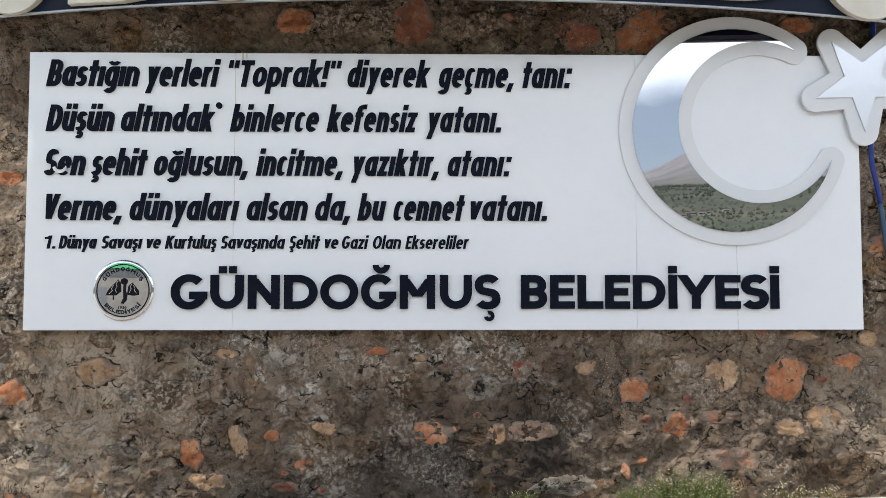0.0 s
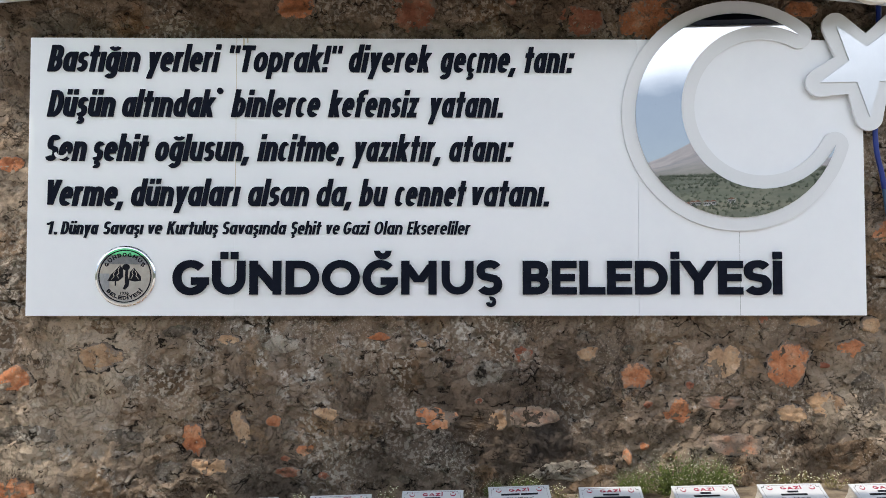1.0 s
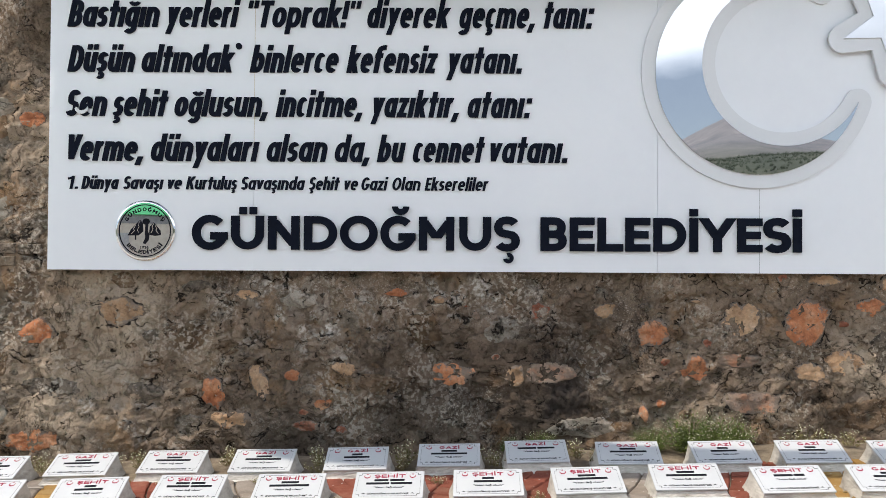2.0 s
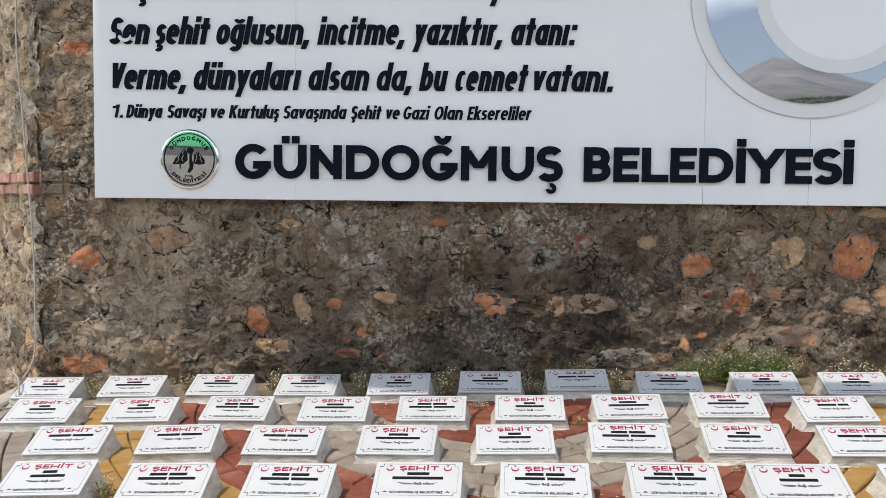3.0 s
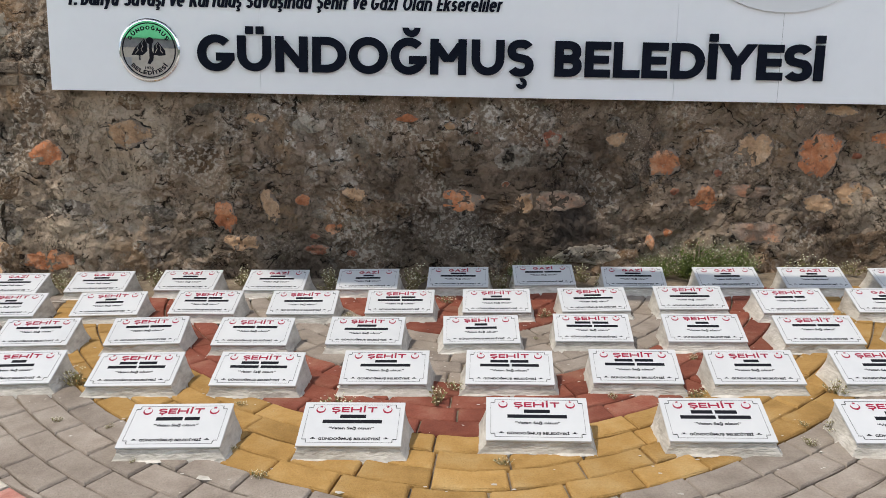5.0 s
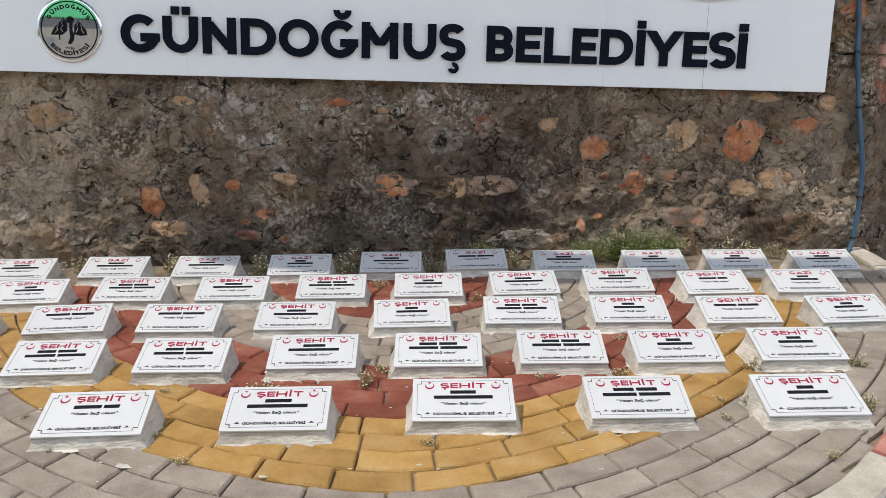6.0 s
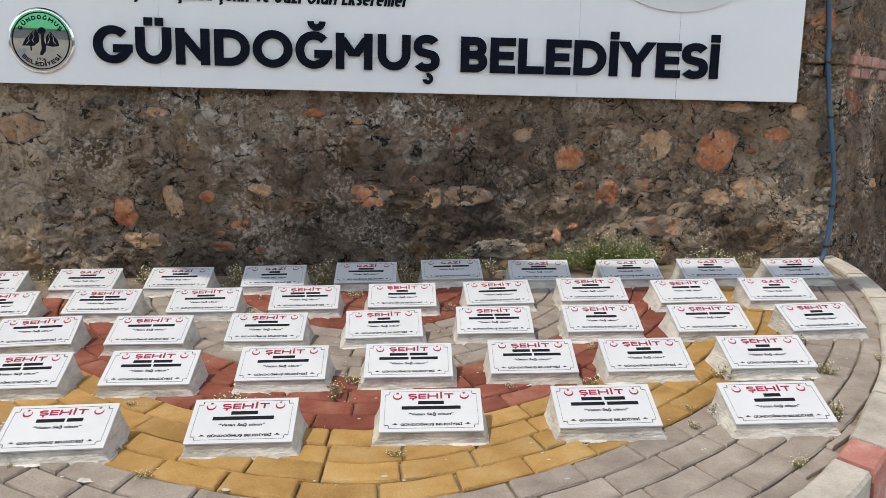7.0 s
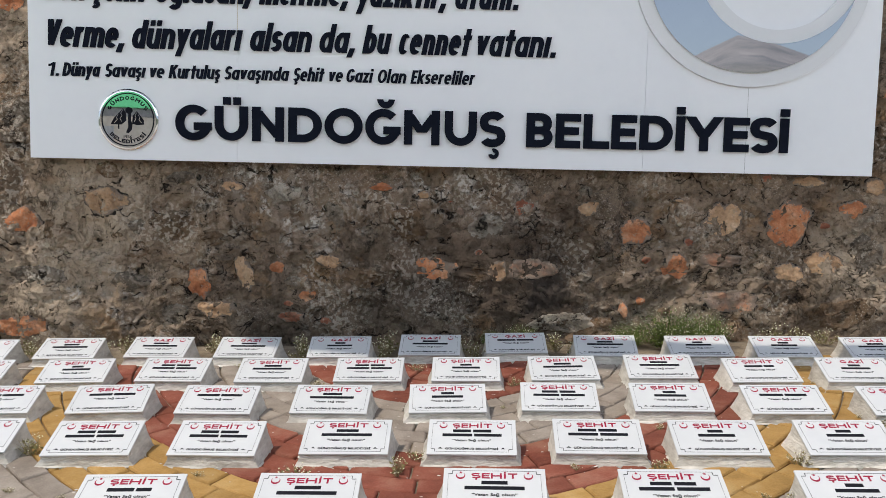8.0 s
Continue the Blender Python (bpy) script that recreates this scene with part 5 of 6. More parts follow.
ROW_D = [(-1.561, 2.512, 2, "s2s"), (-1.145, 2.484, 0, "s2w"), (-0.735, 2.474, -3, "s2w"), (-0.320, 2.475, -2, "s2"), (0.086, 2.462, -3, "s2w"), (0.491, 2.459, -3, "s2w"),
         (0.864, 2.441, -2, "s2s"), (1.269, 2.431, -2, "s2s")]
ROW_P = [(-0.864, 2.050, 0, "s1"), (-0.376, 2.047, -2, "s2"), (0.135, 2.068, -3, "s2"), (0.620, 2.052, -2, "s2w"), (1.103, 2.032, -2, "s2s")]
masters = {}
used = 0
for row in (ROW_A, ROW_B, ROW_C, ROW_D, ROW_P):
    for x, y, turn, kind in row:
        skin = used % 3
        used += 1
        key = (kind, skin)
        m = on_ground(x, y, turn)
        if key not in masters:
            word, bars, label = kinds[kind]
            masters[key] = plaque(word, bars, skin + 1, label)
            masters[key].matrix_world = m
        else:
            copy_thing(masters[key], m)

# ---- hose and cable at the corners ----
hose = thing("hose", "blue plastic water hose tied up along the wall corner", "hose")
run = spline([(2.15, 3.79, 3.3), (2.15, 3.80, 2.36), (2.12, 3.80, 1.76), (2.16, 3.81, 1.52), (2.205, 3.82, 1.20), (2.21, 3.81, 1.05), (2.25, 3.81, 0.78), (2.305, 3.81, 0.47), (2.305, 3.81, 0.20), (2.28, 3.80, 0.06), (2.22, 3.77, ground(2.2, 3.77) + 0.014)], 7)
part("pipe", tube([p for p in run if p.z < 1.50], 0.0118, 10), HOSE, hose, "weathered grey-blue length", smooth=True)
part("pipe", tube([p for p in run if p.z > 1.46], 0.0125, 10), HOSE_BLUE, hose, "deep blue length", smooth=True)
for z, x, y in ((1.05, 2.21, 3.81), (0.78, 2.25, 3.81), (0.33, 2.307, 3.81), (0.12, 2.296, 3.806)):
    part("tie", tube([(x, y, z - 0.006), (x, y, z + 0.006)], 0.0165, 10), TIE, hose, "black tie")
cable = thing("cable", "thin white electric cable hanging down the wall corner", "cable")
run = spline([(-2.52, 3.93, 3.3), (-2.50, 3.90, 2.2), (-2.475, 3.84, 1.65), (-2.44, 3.83, 1.23), (-2.395, 3.82, 0.66), (-2.375, 3.80, 0.30), (-2.372, 3.78, 0.05), (-2.40, 3.72, -0.06), (-2.36, 3.56, ground(-2.36, 3.56) + 0.02),
              (-2.31, 3.47, ground(-2.31, 3.47) + 0.012), (-2.22, 3.42, ground(-2.22, 3.42) + 0.012), (-2.06, 3.41, ground(-2.06, 3.41) + 0.010), (-1.86, 3.40, ground(-1.86, 3.4) + 0.010)], 8)
part("wire", tube(run, 0.0042, 7), CABLE, cable, smooth=True)
run = spline([(-2.40, 3.72, -0.06), (-2.37, 3.60, 0.0), (-2.30, 3.52, -0.02), (-2.27, 3.45, ground(-2.27, 3.45) + 0.01), (-2.33, 3.38, ground(-2.33, 3.38) + 0.012)], 8)
part("loop", tube(run, 0.0042, 7), CABLE, cable, smooth=True)

# ---- weeds ----
def weed(name, label, stems, spread, tall, leafy, flowers, dry, seed):
    rnd = random.Random(seed)
    w = thing(name, label, "weed", "weeds in the joints")
    st, fl, lf = bmesh.new(), bmesh.new(), bmesh.new()
    for _ in range(stems):
        a, r = rnd.uniform(0, 2 * math.pi), spread * math.sqrt(rnd.random())
        base = Vector((0.45 * r * math.cos(a), 0.45 * r * math.sin(a) * 0.7, -0.004))
        h = tall * rnd.uniform(0.35, 1.0) * (1 - 0.45 * r / spread)
        tip = Vector((r * math.cos(a) * 1.15, r * math.sin(a) * 0.8, h))
        mid = base.lerp(tip, 0.55) + Vector((rnd.uniform(-1, 1), rnd.uniform(-1, 1), 1.0)) * h * 0.10
        wd = rnd.uniform(0.0006, 0.0011)
        prev = None
        for p, k in ((base, 1.0), (mid, 0.8), (tip, 0.35)):
            tri = [st.verts.new(p + Vector((math.cos(q), math.sin(q), 0)) * wd * k) for q in (0.3, 2.4, 4.5)]
            if prev:
                for i in range(3):
                    st.faces.new((prev[i], prev[(i + 1) % 3], tri[(i + 1) % 3], tri[i]))
            prev = tri
        for _ in range(flowers):
            p = mid.lerp(tip, rnd.uniform(0.2, 1.05)) + Vector([rnd.uniform(-1, 1) for _ in range(3)]) * h * 0.10
            s = rnd.uniform(0.0017, 0.0034)
            o = [fl.verts.new(p + Vector(d) * s) for d in ((1, 0, 0), (0, 1, 0), (-1, 0, 0), (0, -1, 0), (0, 0, 0.8), (0, 0, -0.8))]
            for i in range(4):
                fl.faces.new((o[i], o[(i + 1) % 4], o[4]))
                fl.faces.new((o[(i + 1) % 4], o[i], o[5]))
        for _ in range(leafy):
            p = base.lerp(mid, rnd.uniform(0.1, 1.3)) + Vector([rnd.uniform(-1, 1) for _ in range(3)]) * h * 0.06
            e = Vector((rnd.uniform(-1, 1), rnd.uniform(-1, 1), rnd.uniform(-0.2, 0.9))).normalized() * rnd.uniform(0.007, 0.017)
            s = e.cross(Vector((rnd.uniform(-1, 1), rnd.uniform(-1, 1), 1))).normalized() * e.length * 0.28
            up = e.cross(s).normalized() * 0.0006
            v = [lf.verts.new(q) for q in (p, p + e * 0.5 + s + up, p + e, p + e * 0.5 - s + up)]
            lf.faces.new(v)
    part("stalk", st, DRY if dry else STEM, w)
    if flowers:
        part("blossom", fl, FLOWER, w)
    else:
        fl.free()
    if leafy:
        part("foliage", lf, OLIVE if dry else GREEN, w)
    else:
        lf.free()
    return w


big = weed("flowering_weed", "bushy green weed with tiny white flowers at the wall's foot", 300, 0.20, 0.25, 7, 1, 0, 3)
big.matrix_world = on_ground(1.10, 3.75)
for x, y, s, t in ((1.28, 3.76, 0.85, 70), (0.90, 3.78, 0.60, 140), (0.36, 3.775, 0.55, 20), (0.22, 3.78, 0.42, 80)):
    copy_thing(big, on_ground(x, y, t) @ Matrix.Diagonal((s, s, s, 1)))
tuft = weed("weed_tuft", "small wispy weed tuft with white flower heads in a paving joint", 40, 0.060, 0.085, 2, 1, 1, 5)
tuft.matrix_world = on_ground(-1.36, 2.44, 0)
dry_tuft = weed("dry_weed_tuft", "small dry brownish weed tuft in a paving joint", 36, 0.055, 0.055, 1, 1, 1, 8)
dry_tuft.matrix_world = on_ground(-0.46, 2.24, 0)
for x, y, s in ((-0.15, 2.26, 0.85), (1.45, 2.30, 0.75), (1.30, 1.98, 0.8), (-1.36, 1.83, 1.0), (0.98, 2.03, 0.85), (1.10, 2.30, 0.7), (0.28, 3.12, 0.6), (-0.53, 3.12, 0.6),
                (-2.02, 3.70, 1.3), (-1.94, 3.60, 1.1), (-1.55, 3.70, 1.3), (-1.13, 3.72, 1.3), (-0.70, 3.70, 1.3), (-0.68, 3.56, 1.1), (-0.28, 3.72, 1.4), (-0.29, 3.58, 1.2), (0.12, 3.60, 1.1), (0.52, 3.70, 1.3), (0.60, 3.60, 1.0), (1.62, 3.78, 1.5), (1.72, 3.76, 1.3), (1.86, 3.76, 1.2), (1.40, 3.42, 0.6), (-2.25, 3.50, 0.9)):
    copy_thing(tuft, on_ground(x, y, random.uniform(0, 360)) @ Matrix.Diagonal((s, s, s, 1)))
for x, y, s in ((-0.09, 2.36, 0.8), (0.11, 2.50, 0.6), (0.66, 2.28, 0.7), (1.52, 2.62, 0.8), (0.03, 1.86, 0.5), (0.87, 1.95, 0.5), (-0.60, 1.80, 0.5), (1.05, 1.72, 0.6), (1.70, 2.40, 0.5), (-0.13, 3.36, 0.8),
                (-1.75, 3.40, 0.8), (-1.34, 3.44, 0.8), (-0.92, 3.42, 0.7), (0.10, 3.40, 0.8), (0.55, 3.42, 0.8), (0.95, 3.38, 0.7), (1.30, 2.86, 0.5), (-1.0, 3.75, 1.1), (-1.7, 3.76, 1.1), (0.05, 3.78, 1.0)):
    copy_thing(dry_tuft, on_ground(x, y, random.uniform(0, 360)) @ Matrix.Diagonal((s, s, s, 1)))

# small dry sprigs in the joints
rnd = random.Random(17)
for _ in range(46):
    x, y = rnd.uniform(-1.9, 1.85), rnd.uniform(1.62, 3.4)
    if math.hypot(x, y - 3.54) > 2.0:
        continue
    s = rnd.uniform(0.22, 0.45)
    copy_thing(dry_tuft, on_ground(x, y, rnd.uniform(0, 360), 0.001) @ Matrix.Diagonal((s, s, s, 1)))

# dribbles of whitewash on the pavers
rnd = random.Random(11)
bm = bmesh.new()
spots = [(-0.73, 1.80, 0.024), (-0.66, 1.79, 0.012), (-0.38, 1.72, 0.010), (0.0, 1.75, 0.007), (0.45, 1.70, 0.008)]
spots += [(rnd.uniform(-1.9, 1.9), rnd.uniform(1.7, 3.4), rnd.uniform(0.0018, 0.005)) for _ in range(260)]
spots += [(rnd.uniform(-1.9, 1.9), rnd.uniform(2.2, 3.5), rnd.uniform(0.0014, 0.0038)) for _ in range(520)]
for x, y, r in spots:
    if math.hypot(x, y - 3.54) > 2.0:
        continue
    z = ground(x, y) + 0.0012
    v = [bm.verts.new((x + r * (1 + 0.5 * rnd.random()) * math.cos(2 * math.pi * k / 7), y + r * (0.6 + 0.4 * rnd.random()) * math.sin(2 * math.pi * k / 7), z)) for k in range(7)]
    top = bm.verts.new((x, y, z + 0.0006))
    for k in range(7):
        bm.faces.new((v[k], v[(k + 1) % 7], top))
tagged(link("whitewash_spots", bm, PLASTER), "spots of spilled whitewash on the pavers", "spots", kind="stuff")

# ---- what the polished steel mirrors: trees, far houses, a green-roofed kiosk ----
def tree(x, y, tall, seed):
    rnd = random.Random(seed)
    t = thing("tree", "slender green tree beyond the road", "tree", "trees beyond the road")
    z = height(x, y)
    part("trunk", tube([(x + 0.03 * tall * math.sin(k), y, z - 0.1 + tall * 0.92 * k / 6) for k in range(7)], lambda s: 0.022 * tall * (1.05 - s), 8), BARK, t)
    lf = bmesh.new()
    for k in range(9):
        a, h = rnd.uniform(0, 6.28), tall * (0.25 + 0.65 * k / 9)
        end = Vector((x + math.cos(a) * tall * 0.16, y + math.sin(a) * tall * 0.16, z + h + tall * 0.10))
        part("limb", tube([(x, y, z + h), ((x + end.x) / 2, (y + end.y) / 2, z + h + 0.03 * tall), end], lambda s: 0.008 * tall * (1.1 - s), 5), BARK, t)
        for _ in range(300):
            c = end + Vector((rnd.gauss(0, 1), rnd.gauss(0, 1), rnd.gauss(0, 1.2))) * tall * 0.055
            e = Vector((rnd.uniform(-1, 1), rnd.uniform(-1, 1), rnd.uniform(-1, 1))).normalized() * tall * 0.026
            s = e.orthogonal().normalized() * e.length * 0.6
            lf.faces.new([lf.verts.new(q) for q in (c - e, c + s, c + e, c - s)])
    part("crown", lf, LEAF, t)


for x, y, tall, seed in ((12.2, -40, 5.6, 1), (11.2, -41, 4.6, 2), (10.0, -39, 3.8, 3), (19.0, -46, 5.6, 4), (23, -44, 5.0, 5)):
    tree(x, y, tall, seed)

rnd = random.Random(4)
bm = bmesh.new()
for _ in range(15000):
    r, a = 220 + 1500 * rnd.random() ** 1.1, radians(rnd.uniform(-8, 50))
    x, y = r * math.sin(a), -r * math.cos(a)
    s = rnd.uniform(0.5, 1.2) * (0.5 + r / 900)
    z = height(x, y)
    ring = [bm.verts.new((x + s * rnd.uniform(0.7, 1.1) * math.cos(k), y + s * rnd.uniform(0.7, 1.1) * math.sin(k), z + s * rnd.uniform(0.2, 0.7))) for k in (0, 1.05, 2.1, 3.14, 4.2, 5.2)]
    low = [bm.verts.new((x + s * 0.6 * math.cos(k), y + s * 0.6 * math.sin(k), z - 0.5)) for k in (0, 1.05, 2.1, 3.14, 4.2, 5.2)]
    top = bm.verts.new((x + rnd.uniform(-0.3, 0.3) * s, y, z + s * rnd.uniform(1.3, 2.0)))
    for k in range(6):
        j = (k + 1) % 6
        bm.faces.new((ring[k], ring[j], top))
        bm.faces.new((low[k], low[j], ring[j], ring[k]))
tagged(link("far_woods", bm, HAZY_LEAF), "scattered green scrub and pines on the far slope, greyed for haze", "woods", kind="stuff")


def house(x, y, w, tall, turn):
    h = thing("house", "small white house with a clay roof on the far slope", "house", "far houses")
    h.matrix_world = pose(x, y, height(x, y) - 0.5, 0, 0, turn)
    part("wall", boxes((-w / 2, w / 2, -w * 0.35, w * 0.35, 0, tall)), HOUSE_WHITE, h)
    part("roof", prism([(-w * 0.56, tall), (w * 0.56, tall), (0, tall + w * 0.25)], w * 0.40, -w * 0.40), ROOF_TILE, h)
    for sx in (-0.28, 0.0, 0.28):
        part("window", boxes((sx * w - 0.5, sx * w + 0.5, -w * 0.36, w * 0.36, tall * 0.4, tall * 0.75)), GLASS, h)


for x, y, w, tall, turn in ((150, -452, 4, 2.4, 10), (154, -455, 3.6, 2.2, -15), (158.5, -450, 4.2, 2.6, 30), (163, -455, 3.5, 2.2, 5), (146, -447, 3.6, 2.2, -8), (176, -460, 4, 2.5, 12)):
    house(x, y, w, tall, turn)

kiosk = thing("kiosk", "grey kiosk with a bright green sheet roof across the road", "kiosk")
kiosk.matrix_world = pose(-6.0, -9.2, -1.25, 0, 0, -24)
part("wall", boxes((-3.6, 3.6, -1.5, 1.5, 0, 3.3)), KIOSK_BEIGE, kiosk)
part("band", boxes((-3.65, 3.65, -1.55, 1.55, 3.305, 4.0)), KIOSK_GREY, kiosk, "dark grey band under the roof")
part("roof", boxes((-4.2, 4.2, -1.9, 1.8, 4.01, 6.2), bevel=0.01), GREEN_AWNING, kiosk, "bright green sheet roof")
part("door", boxes((-2.9, -1.9, 1.502, 1.55, 0.48, 2.55)), TRIM, kiosk)
part("window", boxes((1.7, 2.7, 1.502, 1.54, 1.2, 2.1)), GLASS, kiosk)

# ---- stones of the walls ----
NORTH = (wall_north, Vector((WALL_L, WALL_Y, 0)), Vector((1, 0, 0)), Vector((0, -1, 0)), 0.0)
_d = Vector((WALL_L + 3.9, WALL_Y - 5.25, 0))
WEST = (wall_west, Vector((-3.9, 5.25, 0)), _d.normalized(), Vector((_d.y, -_d.x, 0)).normalized(), 5.0)
WEST_RUN = _d.length
_d = Vector((3.9 - WALL_R, 5.1 - WALL_Y, 0))
EAST = (wall_east, Vector((WALL_R, WALL_Y, 0)), _d.normalized(), Vector((_d.y, -_d.x, 0)).normalized(), 9.0)


def stone(u, z, w, h, kind, seed, wall=NORTH):
    """A rough stone bedded in a wall face, u along it; it follows the face and thins out under smeared mortar at its rim."""
    parent, origin, along_wall, out, layer = wall
    rnd = random.Random(seed)
    n = 26 if max(w, h) > 0.09 else 14
    cuts = [(2 * math.pi * (i + rnd.uniform(-0.28, 0.28)) / 7, rnd.uniform(0.80, 1.06)) for i in range(7)]      # broken edges
    lean_u, lean_z = rnd.uniform(-0.10, 0.10), rnd.uniform(-0.02, 0.14)
    skew = rnd.uniform(-0.3, 0.3)
    verts, faces, rims = [], [], []
    steps = ((1.10, -0.008, 1.0), (1.0, 0.001, 0.85), (0.90, 0.005, 0.62), (0.74, 0.008, 0.38), (0.54, 0.010, 0.2), (0.34, 0.011, 0.08), (0.16, 0.011, 0.0))
    for s, dy, rim in steps:
        for k in range(n):
            a = 2 * math.pi * k / n
            ca, sa = math.cos(a), math.sin(a)
            r = min(1.28, min(d / max(0.2, math.cos(a - b)) for b, d in cuts))
            r *= 1 + 0.14 * noise.noise(Vector((ca * 1.2, sa * 1.2, seed * 3.7))) + 0.12 * noise.noise(Vector((ca * 4, sa * 4, seed * 1.3)))
            px, pz = r * ca * w / 2 * s * 1.08, r * sa * h / 2 * s * 1.08
            px += skew * pz
            q = Vector((px + u, pz + z, seed))
            f = 2.0 * fbm(q * 18, 4)
            ledge = math.floor(f) + min(1.0, (f - math.floor(f)) * 4)
            d = relief(u + px, z + pz, layer) * (0.55 + 0.45 * rim) + dy + (0.006 * ledge + 0.003 * noise.noise(q * 60)) * (1 - rim * 0.6) + (px * lean_u + pz * lean_z) * (1 - rim)
            verts.append(origin + along_wall * (u + px) + out * d + Vector((0, 0, z + pz)))
            rims.append(rim)
    verts.append(origin + along_wall * u + out * (relief(u, z, layer) * 0.55 + 0.012) + Vector((0, 0, z)))
    rims.append(0.0)
    for i in range(len(steps) - 1):
        for k in range(n):
            a, b = i * n, (i + 1) * n
            faces.append((a + k, a + (k + 1) % n, b + (k + 1) % n, b + k))
    last = (len(steps) - 1) * n
    for k in range(n):
        faces.append((last + k, last + (k + 1) % n, len(verts) - 1))
    me = bpy.data.meshes.new("stone")
    me.from_pydata(verts, [], faces)
    at = me.attributes.new("rim", "FLOAT", "POINT")
    at.data.foreach_set("value", rims)
    me.materials.append(STONE[kind])
    for f in me.polygons:
        f.use_smooth = True
    ob = new("stone", me)
    ob.parent = parent
    return ob


SHOWN = """-1.72,.64,.22,.15,t -2.13,.54,.17,.13,o -1.39,.53,.2,.14,b -1.08,.73,.13,.05,t -.34,.74,.11,.04,o -.6,.37,.12,.07,t -.86,.33,.08,.06,o -1.03,.3,.08,.17,t -1.25,.24,.12,.15,o -1.6,.24,.19,.09,g
-.71,.19,.08,.06,o -.43,.29,.18,.11,b -.79,.08,.13,.06,r -1.16,.11,.18,.08,t -2.14,0,.26,.12,o -2.06,.26,.28,.1,g -.58,.58,.1,.16,g -.13,.71,.07,.04,t .05,.63,.04,.04,p -.21,.56,.15,.15,b
-.07,.34,.21,.11,o .24,.34,.1,.11,t .41,.35,.25,.11,p .93,.55,.15,.12,o 1.04,.55,.08,.1,b 1.36,.62,.21,.15,t 1.68,.61,.22,.22,o 1.14,.38,.14,.14,o 1.36,.42,.23,.07,p .99,.41,.05,.04,r
1.42,.21,.28,.13,p .89,.15,.05,.08,o .97,.2,.05,.04,o 1.7,.36,.16,.09,t .57,.08,.29,.09,w 1.14,.71,.05,.02,t .69,.66,.1,.07,t -.83,.71,.17,.08,w .19,.56,.17,.11,w -.18,2.39,.21,.27,r
-.76,2.4,.21,.13,o -1.61,2.31,.17,.12,b 1.01,2.35,.29,.22,o .67,2.34,.24,.15,r -1.11,2.34,.11,.14,b .16,2.4,.17,.12,b 2.01,.69,.16,.08,o 1.77,.82,.17,.06,t -2.17,1.6,.12,.09,o 2.09,.46,.17,.17,g
1.99,.16,.26,.14,b 2.12,.8,.11,.08,t -2.15,1.08,.12,.14,g 1.79,2.4,.17,.09,o -1.98,2.32,.23,.12,g 1.88,.41,.2,.11,t 2.2,1.5,.14,.2,b 2.2,1.25,.13,.15,o"""
shown = []
for k, item in enumerate(SHOWN.split()):
    a = item.split(",")
    x, z, w, h = (float(v) for v in a[:4])
    shown.append((x, z, max(w, h)))
    stone(x - WALL_L, z, w, h, a[4], k + 1)
rnd = random.Random(21)
extra = 0
for k in range(900):
    if extra >= 110:
        break
    x, z = rnd.uniform(-2.3, 2.26), rnd.choice((rnd.uniform(-0.06, 0.86), rnd.uniform(-0.06, 0.86), rnd.uniform(2.2, 2.6), rnd.uniform(0.0, 2.4)))
    if -2.05 < x < 2.05 and 0.84 < z < 2.21:
        continue
    w = rnd.choice((0.03, 0.05, 0.07, 0.10, 0.13)) * rnd.uniform(0.8, 1.2)
    h = w * rnd.uniform(0.4, 0.9)
    if any(abs(x - a) < 0.5 * (w + s) and abs(z - b) < 0.5 * (h + s * 0.8) for a, b, s in shown):
        continue
    shown.append((x, z, w))
    stone(x - WALL_L, z, w, h, rnd.choice("ggbbgbgbrbb"), 200 + k)
    extra += 1


for k in range(46):
    w = rnd.uniform(0.06, 0.20)
    stone(WEST_RUN - 0.06 - 1.0 * rnd.random(), rnd.uniform(-0.2, 1.9), w, w * rnd.uniform(0.5, 1.1), rnd.choice("tggwotpw"), 1500 + k, WEST)
    stone(0.08 + 1.0 * rnd.random(), rnd.uniform(-0.3, 1.9), w, w * rnd.uniform(0.5, 1.1), rnd.choice("bgbotgrb"), 1600 + k, EAST)


for k in range(16):
    z = -0.15 + 2.1 * k / 16 + rnd.uniform(-0.04, 0.04)
    if not 0.80 < z < 1.02:
        stone(0.045, z, rnd.uniform(0.07, 0.13), rnd.uniform(0.08, 0.15), rnd.choice("gwgb"), 1700 + k, NORTH)
        stone(WEST_RUN - 0.05, z + 0.05, rnd.uniform(0.08, 0.16), rnd.uniform(0.08, 0.15), rnd.choice("wgwt"), 1750 + k, WEST)
        stone(WALL_R - WALL_L - 0.045, z, rnd.uniform(0.07, 0.13), rnd.uniform(0.08, 0.15), rnd.choice("gbgb"), 1800 + k, NORTH)


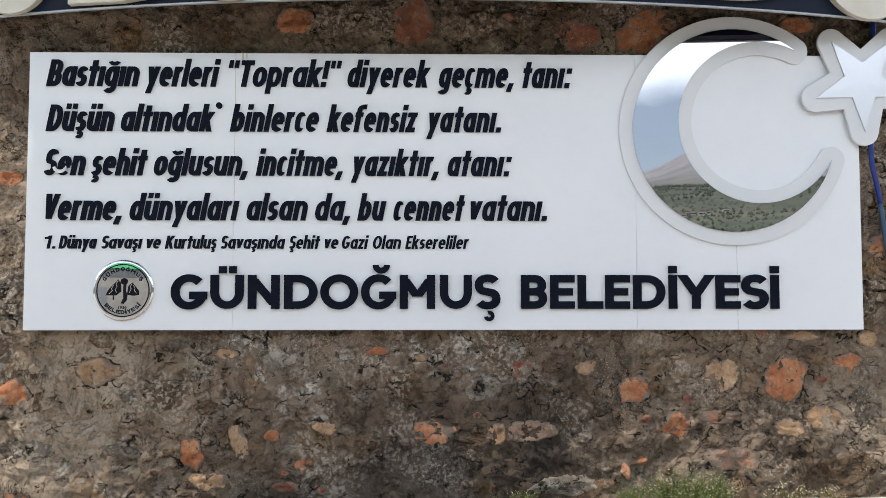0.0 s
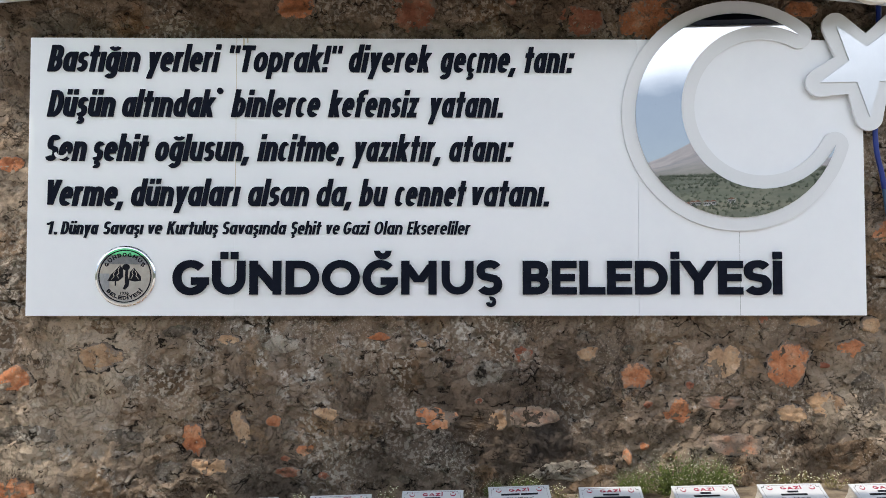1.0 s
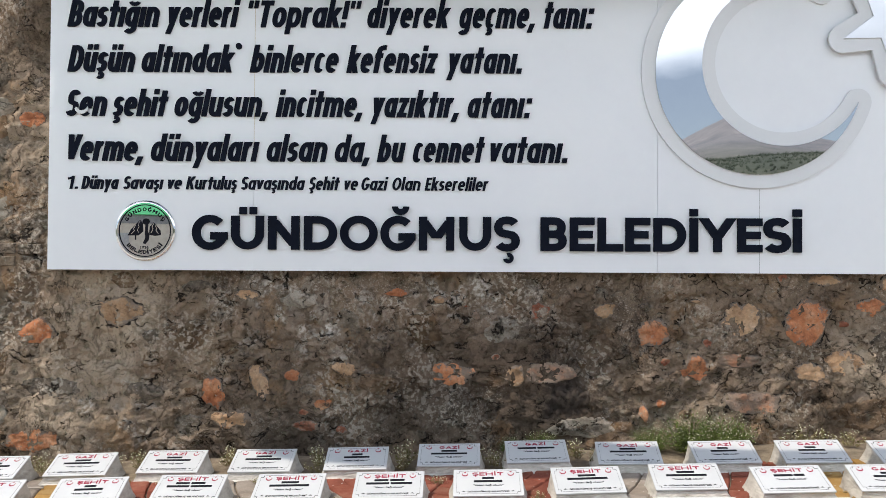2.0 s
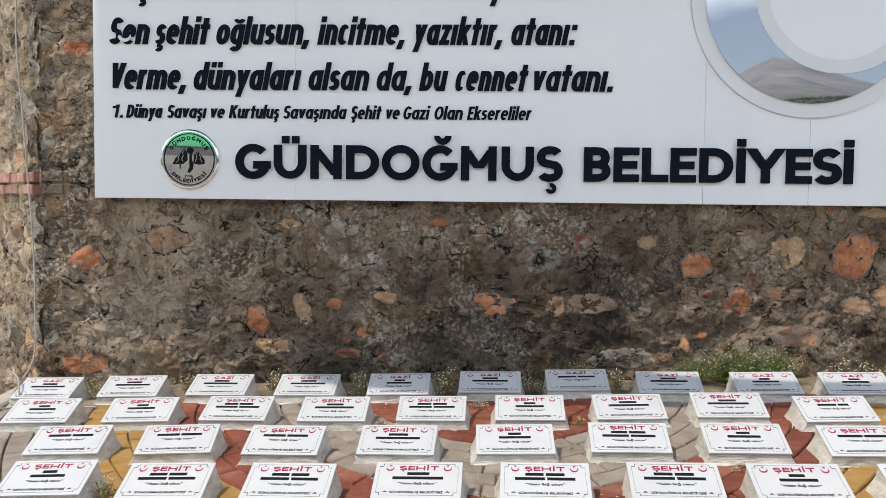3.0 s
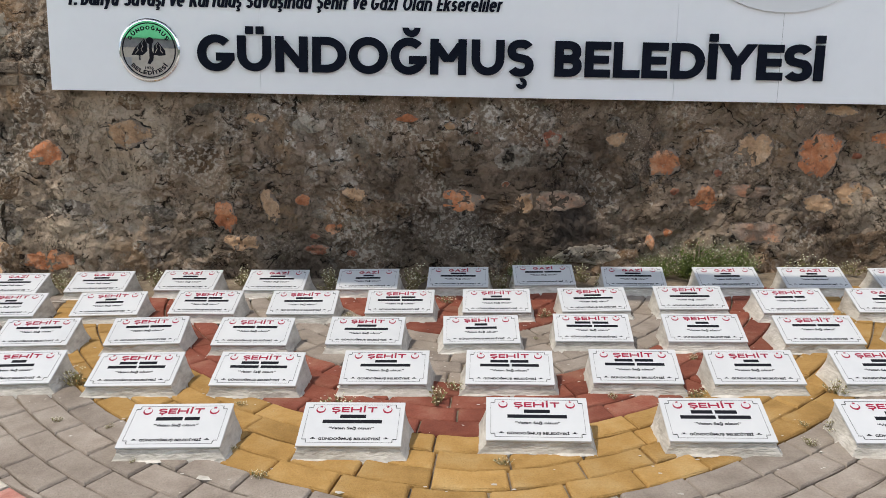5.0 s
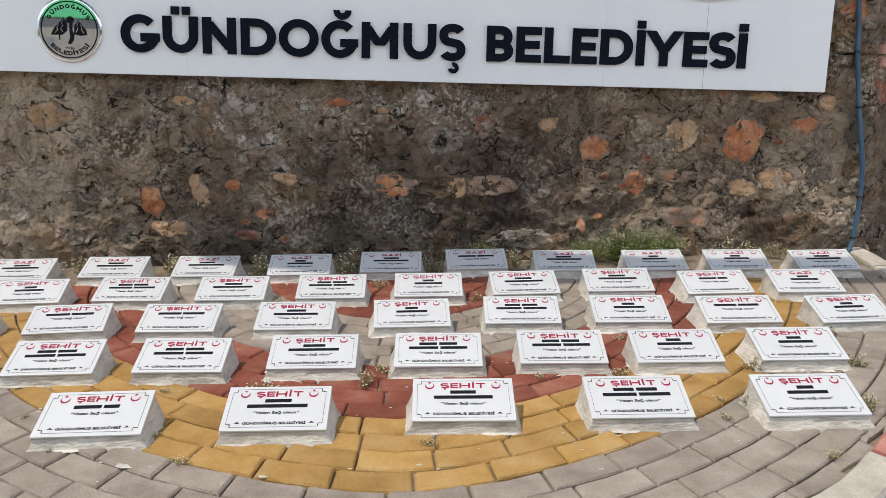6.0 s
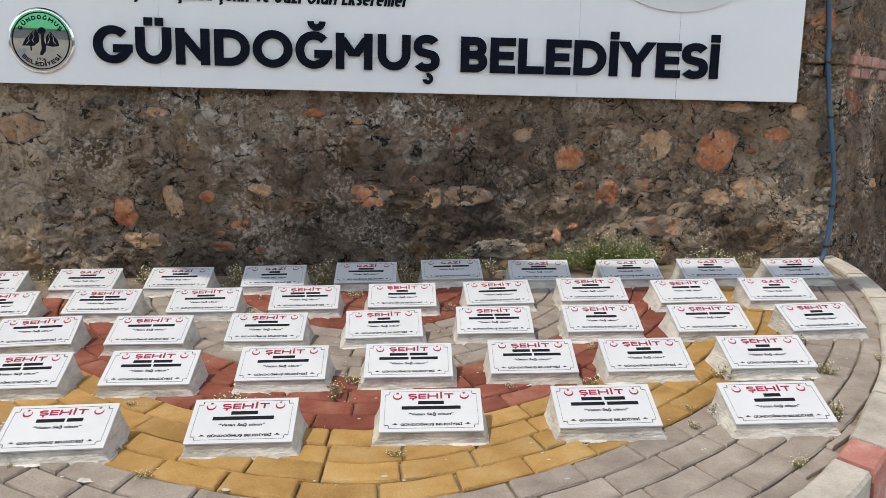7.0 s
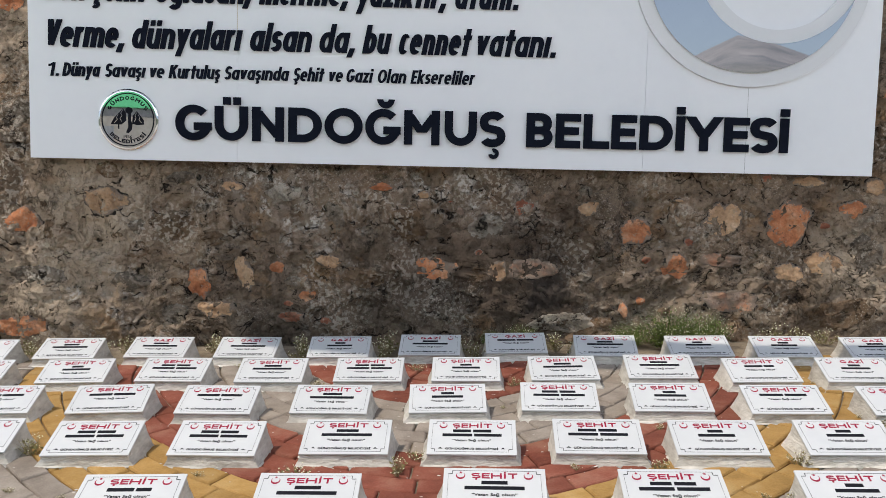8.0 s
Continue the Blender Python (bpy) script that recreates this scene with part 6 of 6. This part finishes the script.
def course(parent, a, b, z, out, mat, n):
    """A course of old bricks along a wall from a to b in plan."""
    a, b = Vector((*a, 0)), Vector((*b, 0))
    d = (b - a) / n
    e = Vector((*out, 0)).normalized()
    for k in range(n):
        rnd = random.Random(k + int(z * 100))
        p, q = a + d * (k + 0.04), a + d * (k + 0.95)
        bm = bmesh.new()
        o = rnd.uniform(0.028, 0.040)
        vs = []
        for s, zz in ((0, 0.0), (1, 0.0), (1, 0.052), (0, 0.052)):
            c = (p if s == 0 else q) + Vector((0, 0, z + zz + rnd.uniform(-0.004, 0.004)))
            vs.append((c - e * 0.05, c + e * (o - 0.006), c + e * o + (q - p) * (0.04 if s == 0 else -0.04) + Vector((0, 0, 0.005 if zz == 0 else -0.005))))
        rings = [[bm.verts.new(v[j]) for v in vs] for j in range(3)]
        for u, v in zip(rings, rings[1:]):
            for i in range(4):
                bm.faces.new((u[i], u[(i + 1) % 4], v[(i + 1) % 4], v[i]))
        bm.faces.new(rings[-1])
        bmesh.ops.recalc_face_normals(bm, faces=bm.faces[:])
        part("brick", bm, mat, parent)


left_dir = Vector((-3.9 - WALL_L, 5.25 - WALL_Y)).normalized()
right_dir = Vector((3.9 - WALL_R, 5.1 - WALL_Y)).normalized()
for z in (0.865, 0.925):
    course(wall_west, (WALL_L + left_dir.x * 0.02, WALL_Y + left_dir.y * 0.02), (WALL_L + left_dir.x * 1.2, WALL_Y + left_dir.y * 1.2), z, (-left_dir.y * 1, left_dir.x * 1), WALL_BRICK, 10)
    course(wall_east, (WALL_R + right_dir.x * 0.02, WALL_Y + right_dir.y * 0.02), (WALL_R + right_dir.x * 1.2, WALL_Y + right_dir.y * 1.2), z + 0.12, (right_dir.y, -right_dir.x), WALL_BRICK, 10)
    course(wall_north, (2.10, WALL_Y), (2.32, WALL_Y), z + 0.12, (0, -1), STONE["b"], 2)
    course(wall_north, (-2.36, WALL_Y), (-2.10, WALL_Y), z, (0, -1), STONE["g"], 2)

# ---- pavers, in bent rows round the terrace ----
BX, BY, BEND = -0.03, 3.55, 1.6


def bent_row(level, n=400):
    """Outline of one row: a flattened half-round, from its right end by the wall round to its left end."""
    pts = []
    for k in range(n + 1):
        th = math.pi * k / n
        c, s = math.cos(th), math.sin(th)
        r = (abs(c / (level * 0.975)) ** BEND + abs(s / level) ** BEND) ** (-1 / BEND)
        pts.append(Vector((BX + r * c, BY - r * s, 0)))
    return pts


def clip(poly, p, nrm):
    out = []
    for i in range(len(poly)):
        a, b = poly[i], poly[(i + 1) % len(poly)]
        da, db = (a - p).dot(nrm), (b - p).dot(nrm)
        if da <= 0:
            out.append(a)
        if (da < 0 < db) or (db < 0 < da):
            out.append(a.lerp(b, da / (da - db)))
    return out


def paver(poly, rnd):
    """One worn paver with rounded upper edges, from its outline in plan."""
    c = sum(poly, Vector()) / len(poly)
    lift, tx, ty = rnd.uniform(-0.003, 0.002), rnd.uniform(-0.012, 0.012), rnd.uniform(-0.012, 0.012)
    bm = bmesh.new()
    rings = []
    for inset, dz in ((0.0, -0.04), (0.0, -0.007), (0.003, -0.002), (0.008, 0.0)):
        ring = []
        for p in poly:
            q = p + (c - p).normalized() * (inset + (rnd.uniform(0, 0.002) if inset else 0))
            ring.append(bm.verts.new((q.x, q.y, ground(q.x, q.y) + dz + lift + tx * (q.x - c.x) + ty * (q.y - c.y))))
        rings.append(ring)
    for a, b in zip(rings, rings[1:]):
        for k in range(len(poly)):
            bm.faces.new((a[k], a[(k + 1) % len(poly)], b[(k + 1) % len(poly)], b[k]))
    bm.faces.new(rings[-1])
    bmesh.ops.recalc_face_normals(bm, faces=bm.faces[:])
    return bm


rnd = random.Random(2)
PITCH, LONG = 0.0975, 0.199
laid = 0
spare = {"grey": [], "yellow": [], "red": []}
level = 1.92 - PITCH * 19
while level < 2.75:
    mid = level + PITCH / 2
    colour = "red" if mid < 0.70 else "grey" if mid < 1.10 else "red" if mid < 1.53 else "yellow" if mid < 1.92 else "grey"
    pts = bent_row(mid)
    run = [0.0]
    for a, b in zip(pts, pts[1:]):
        run.append(run[-1] + (b - a).length)

    def along(s):
        s = min(max(s, 0.0), run[-1])
        k = min(int(np.searchsorted(run, s)), len(run) - 1)
        k = max(k, 1)
        f = (s - run[k - 1]) / max(1e-9, run[k] - run[k - 1])
        return pts[k - 1].lerp(pts[k], f)

    s = -rnd.uniform(0.0, LONG)
    while s < run[-1]:
        s0, s1 = max(0.0, s) + 0.003, min(run[-1], s + LONG) - 0.003
        s += LONG
        if s1 - s0 < 0.04:
            continue
        hub = Vector((BX, BY, 0))
        lo, hi = (level + 0.003) / mid, (level + PITCH - 0.003) / mid
        a, b = along(s0), along(s1)
        m = along((s0 + s1) / 2)
        poly = [hub + (a - hub) * lo, hub + (a - hub) * hi, hub + (m - hub) * hi, hub + (b - hub) * hi, hub + (b - hub) * lo, hub + (m - hub) * lo]
        c = sum(poly, Vector()) / 6
        th = math.atan2(KY - c.y, c.x - KX)
        kx, ky = kerb_xy(th, -0.006)
        n = Vector((math.cos(th), -math.sin(th), 0))
        poly = clip(poly, Vector((kx, ky, 0)), n)
        poly = clip(poly, Vector((0, 3.80, 0)), Vector((0, 1, 0)))
        if len(poly) < 3:
            continue
        c = sum(poly, Vector()) / len(poly)
        area = 0.5 * abs(sum(p.x * q.y - p.y * q.x for p, q in zip(poly, poly[1:] + poly[:1])))
        if area < 0.0015:
            continue
        if c.y < 3.32 and laid < 300:
            laid += 1
            part("paver", paver(poly, rnd), PAVER[colour], pavement)
        else:
            spare[colour].append(poly)
    level += PITCH
for colour, polys in spare.items():
    if not polys:
        continue
    verts, faces = [], []
    for poly in polys:
        b = paver(poly, rnd)
        base = len(verts)
        b.verts.index_update()
        verts += [v.co.copy() for v in b.verts]
        faces += [[base + v.index for v in f.verts] for f in b.faces]
        b.free()
    me = bpy.data.meshes.new("paver_rows")
    me.from_pydata(verts, [], faces)
    me.materials.append(PAVER[colour])
    ob = new("paver_rows", me)
    ob.parent = pavement
    tagged(ob, kind="stuff")
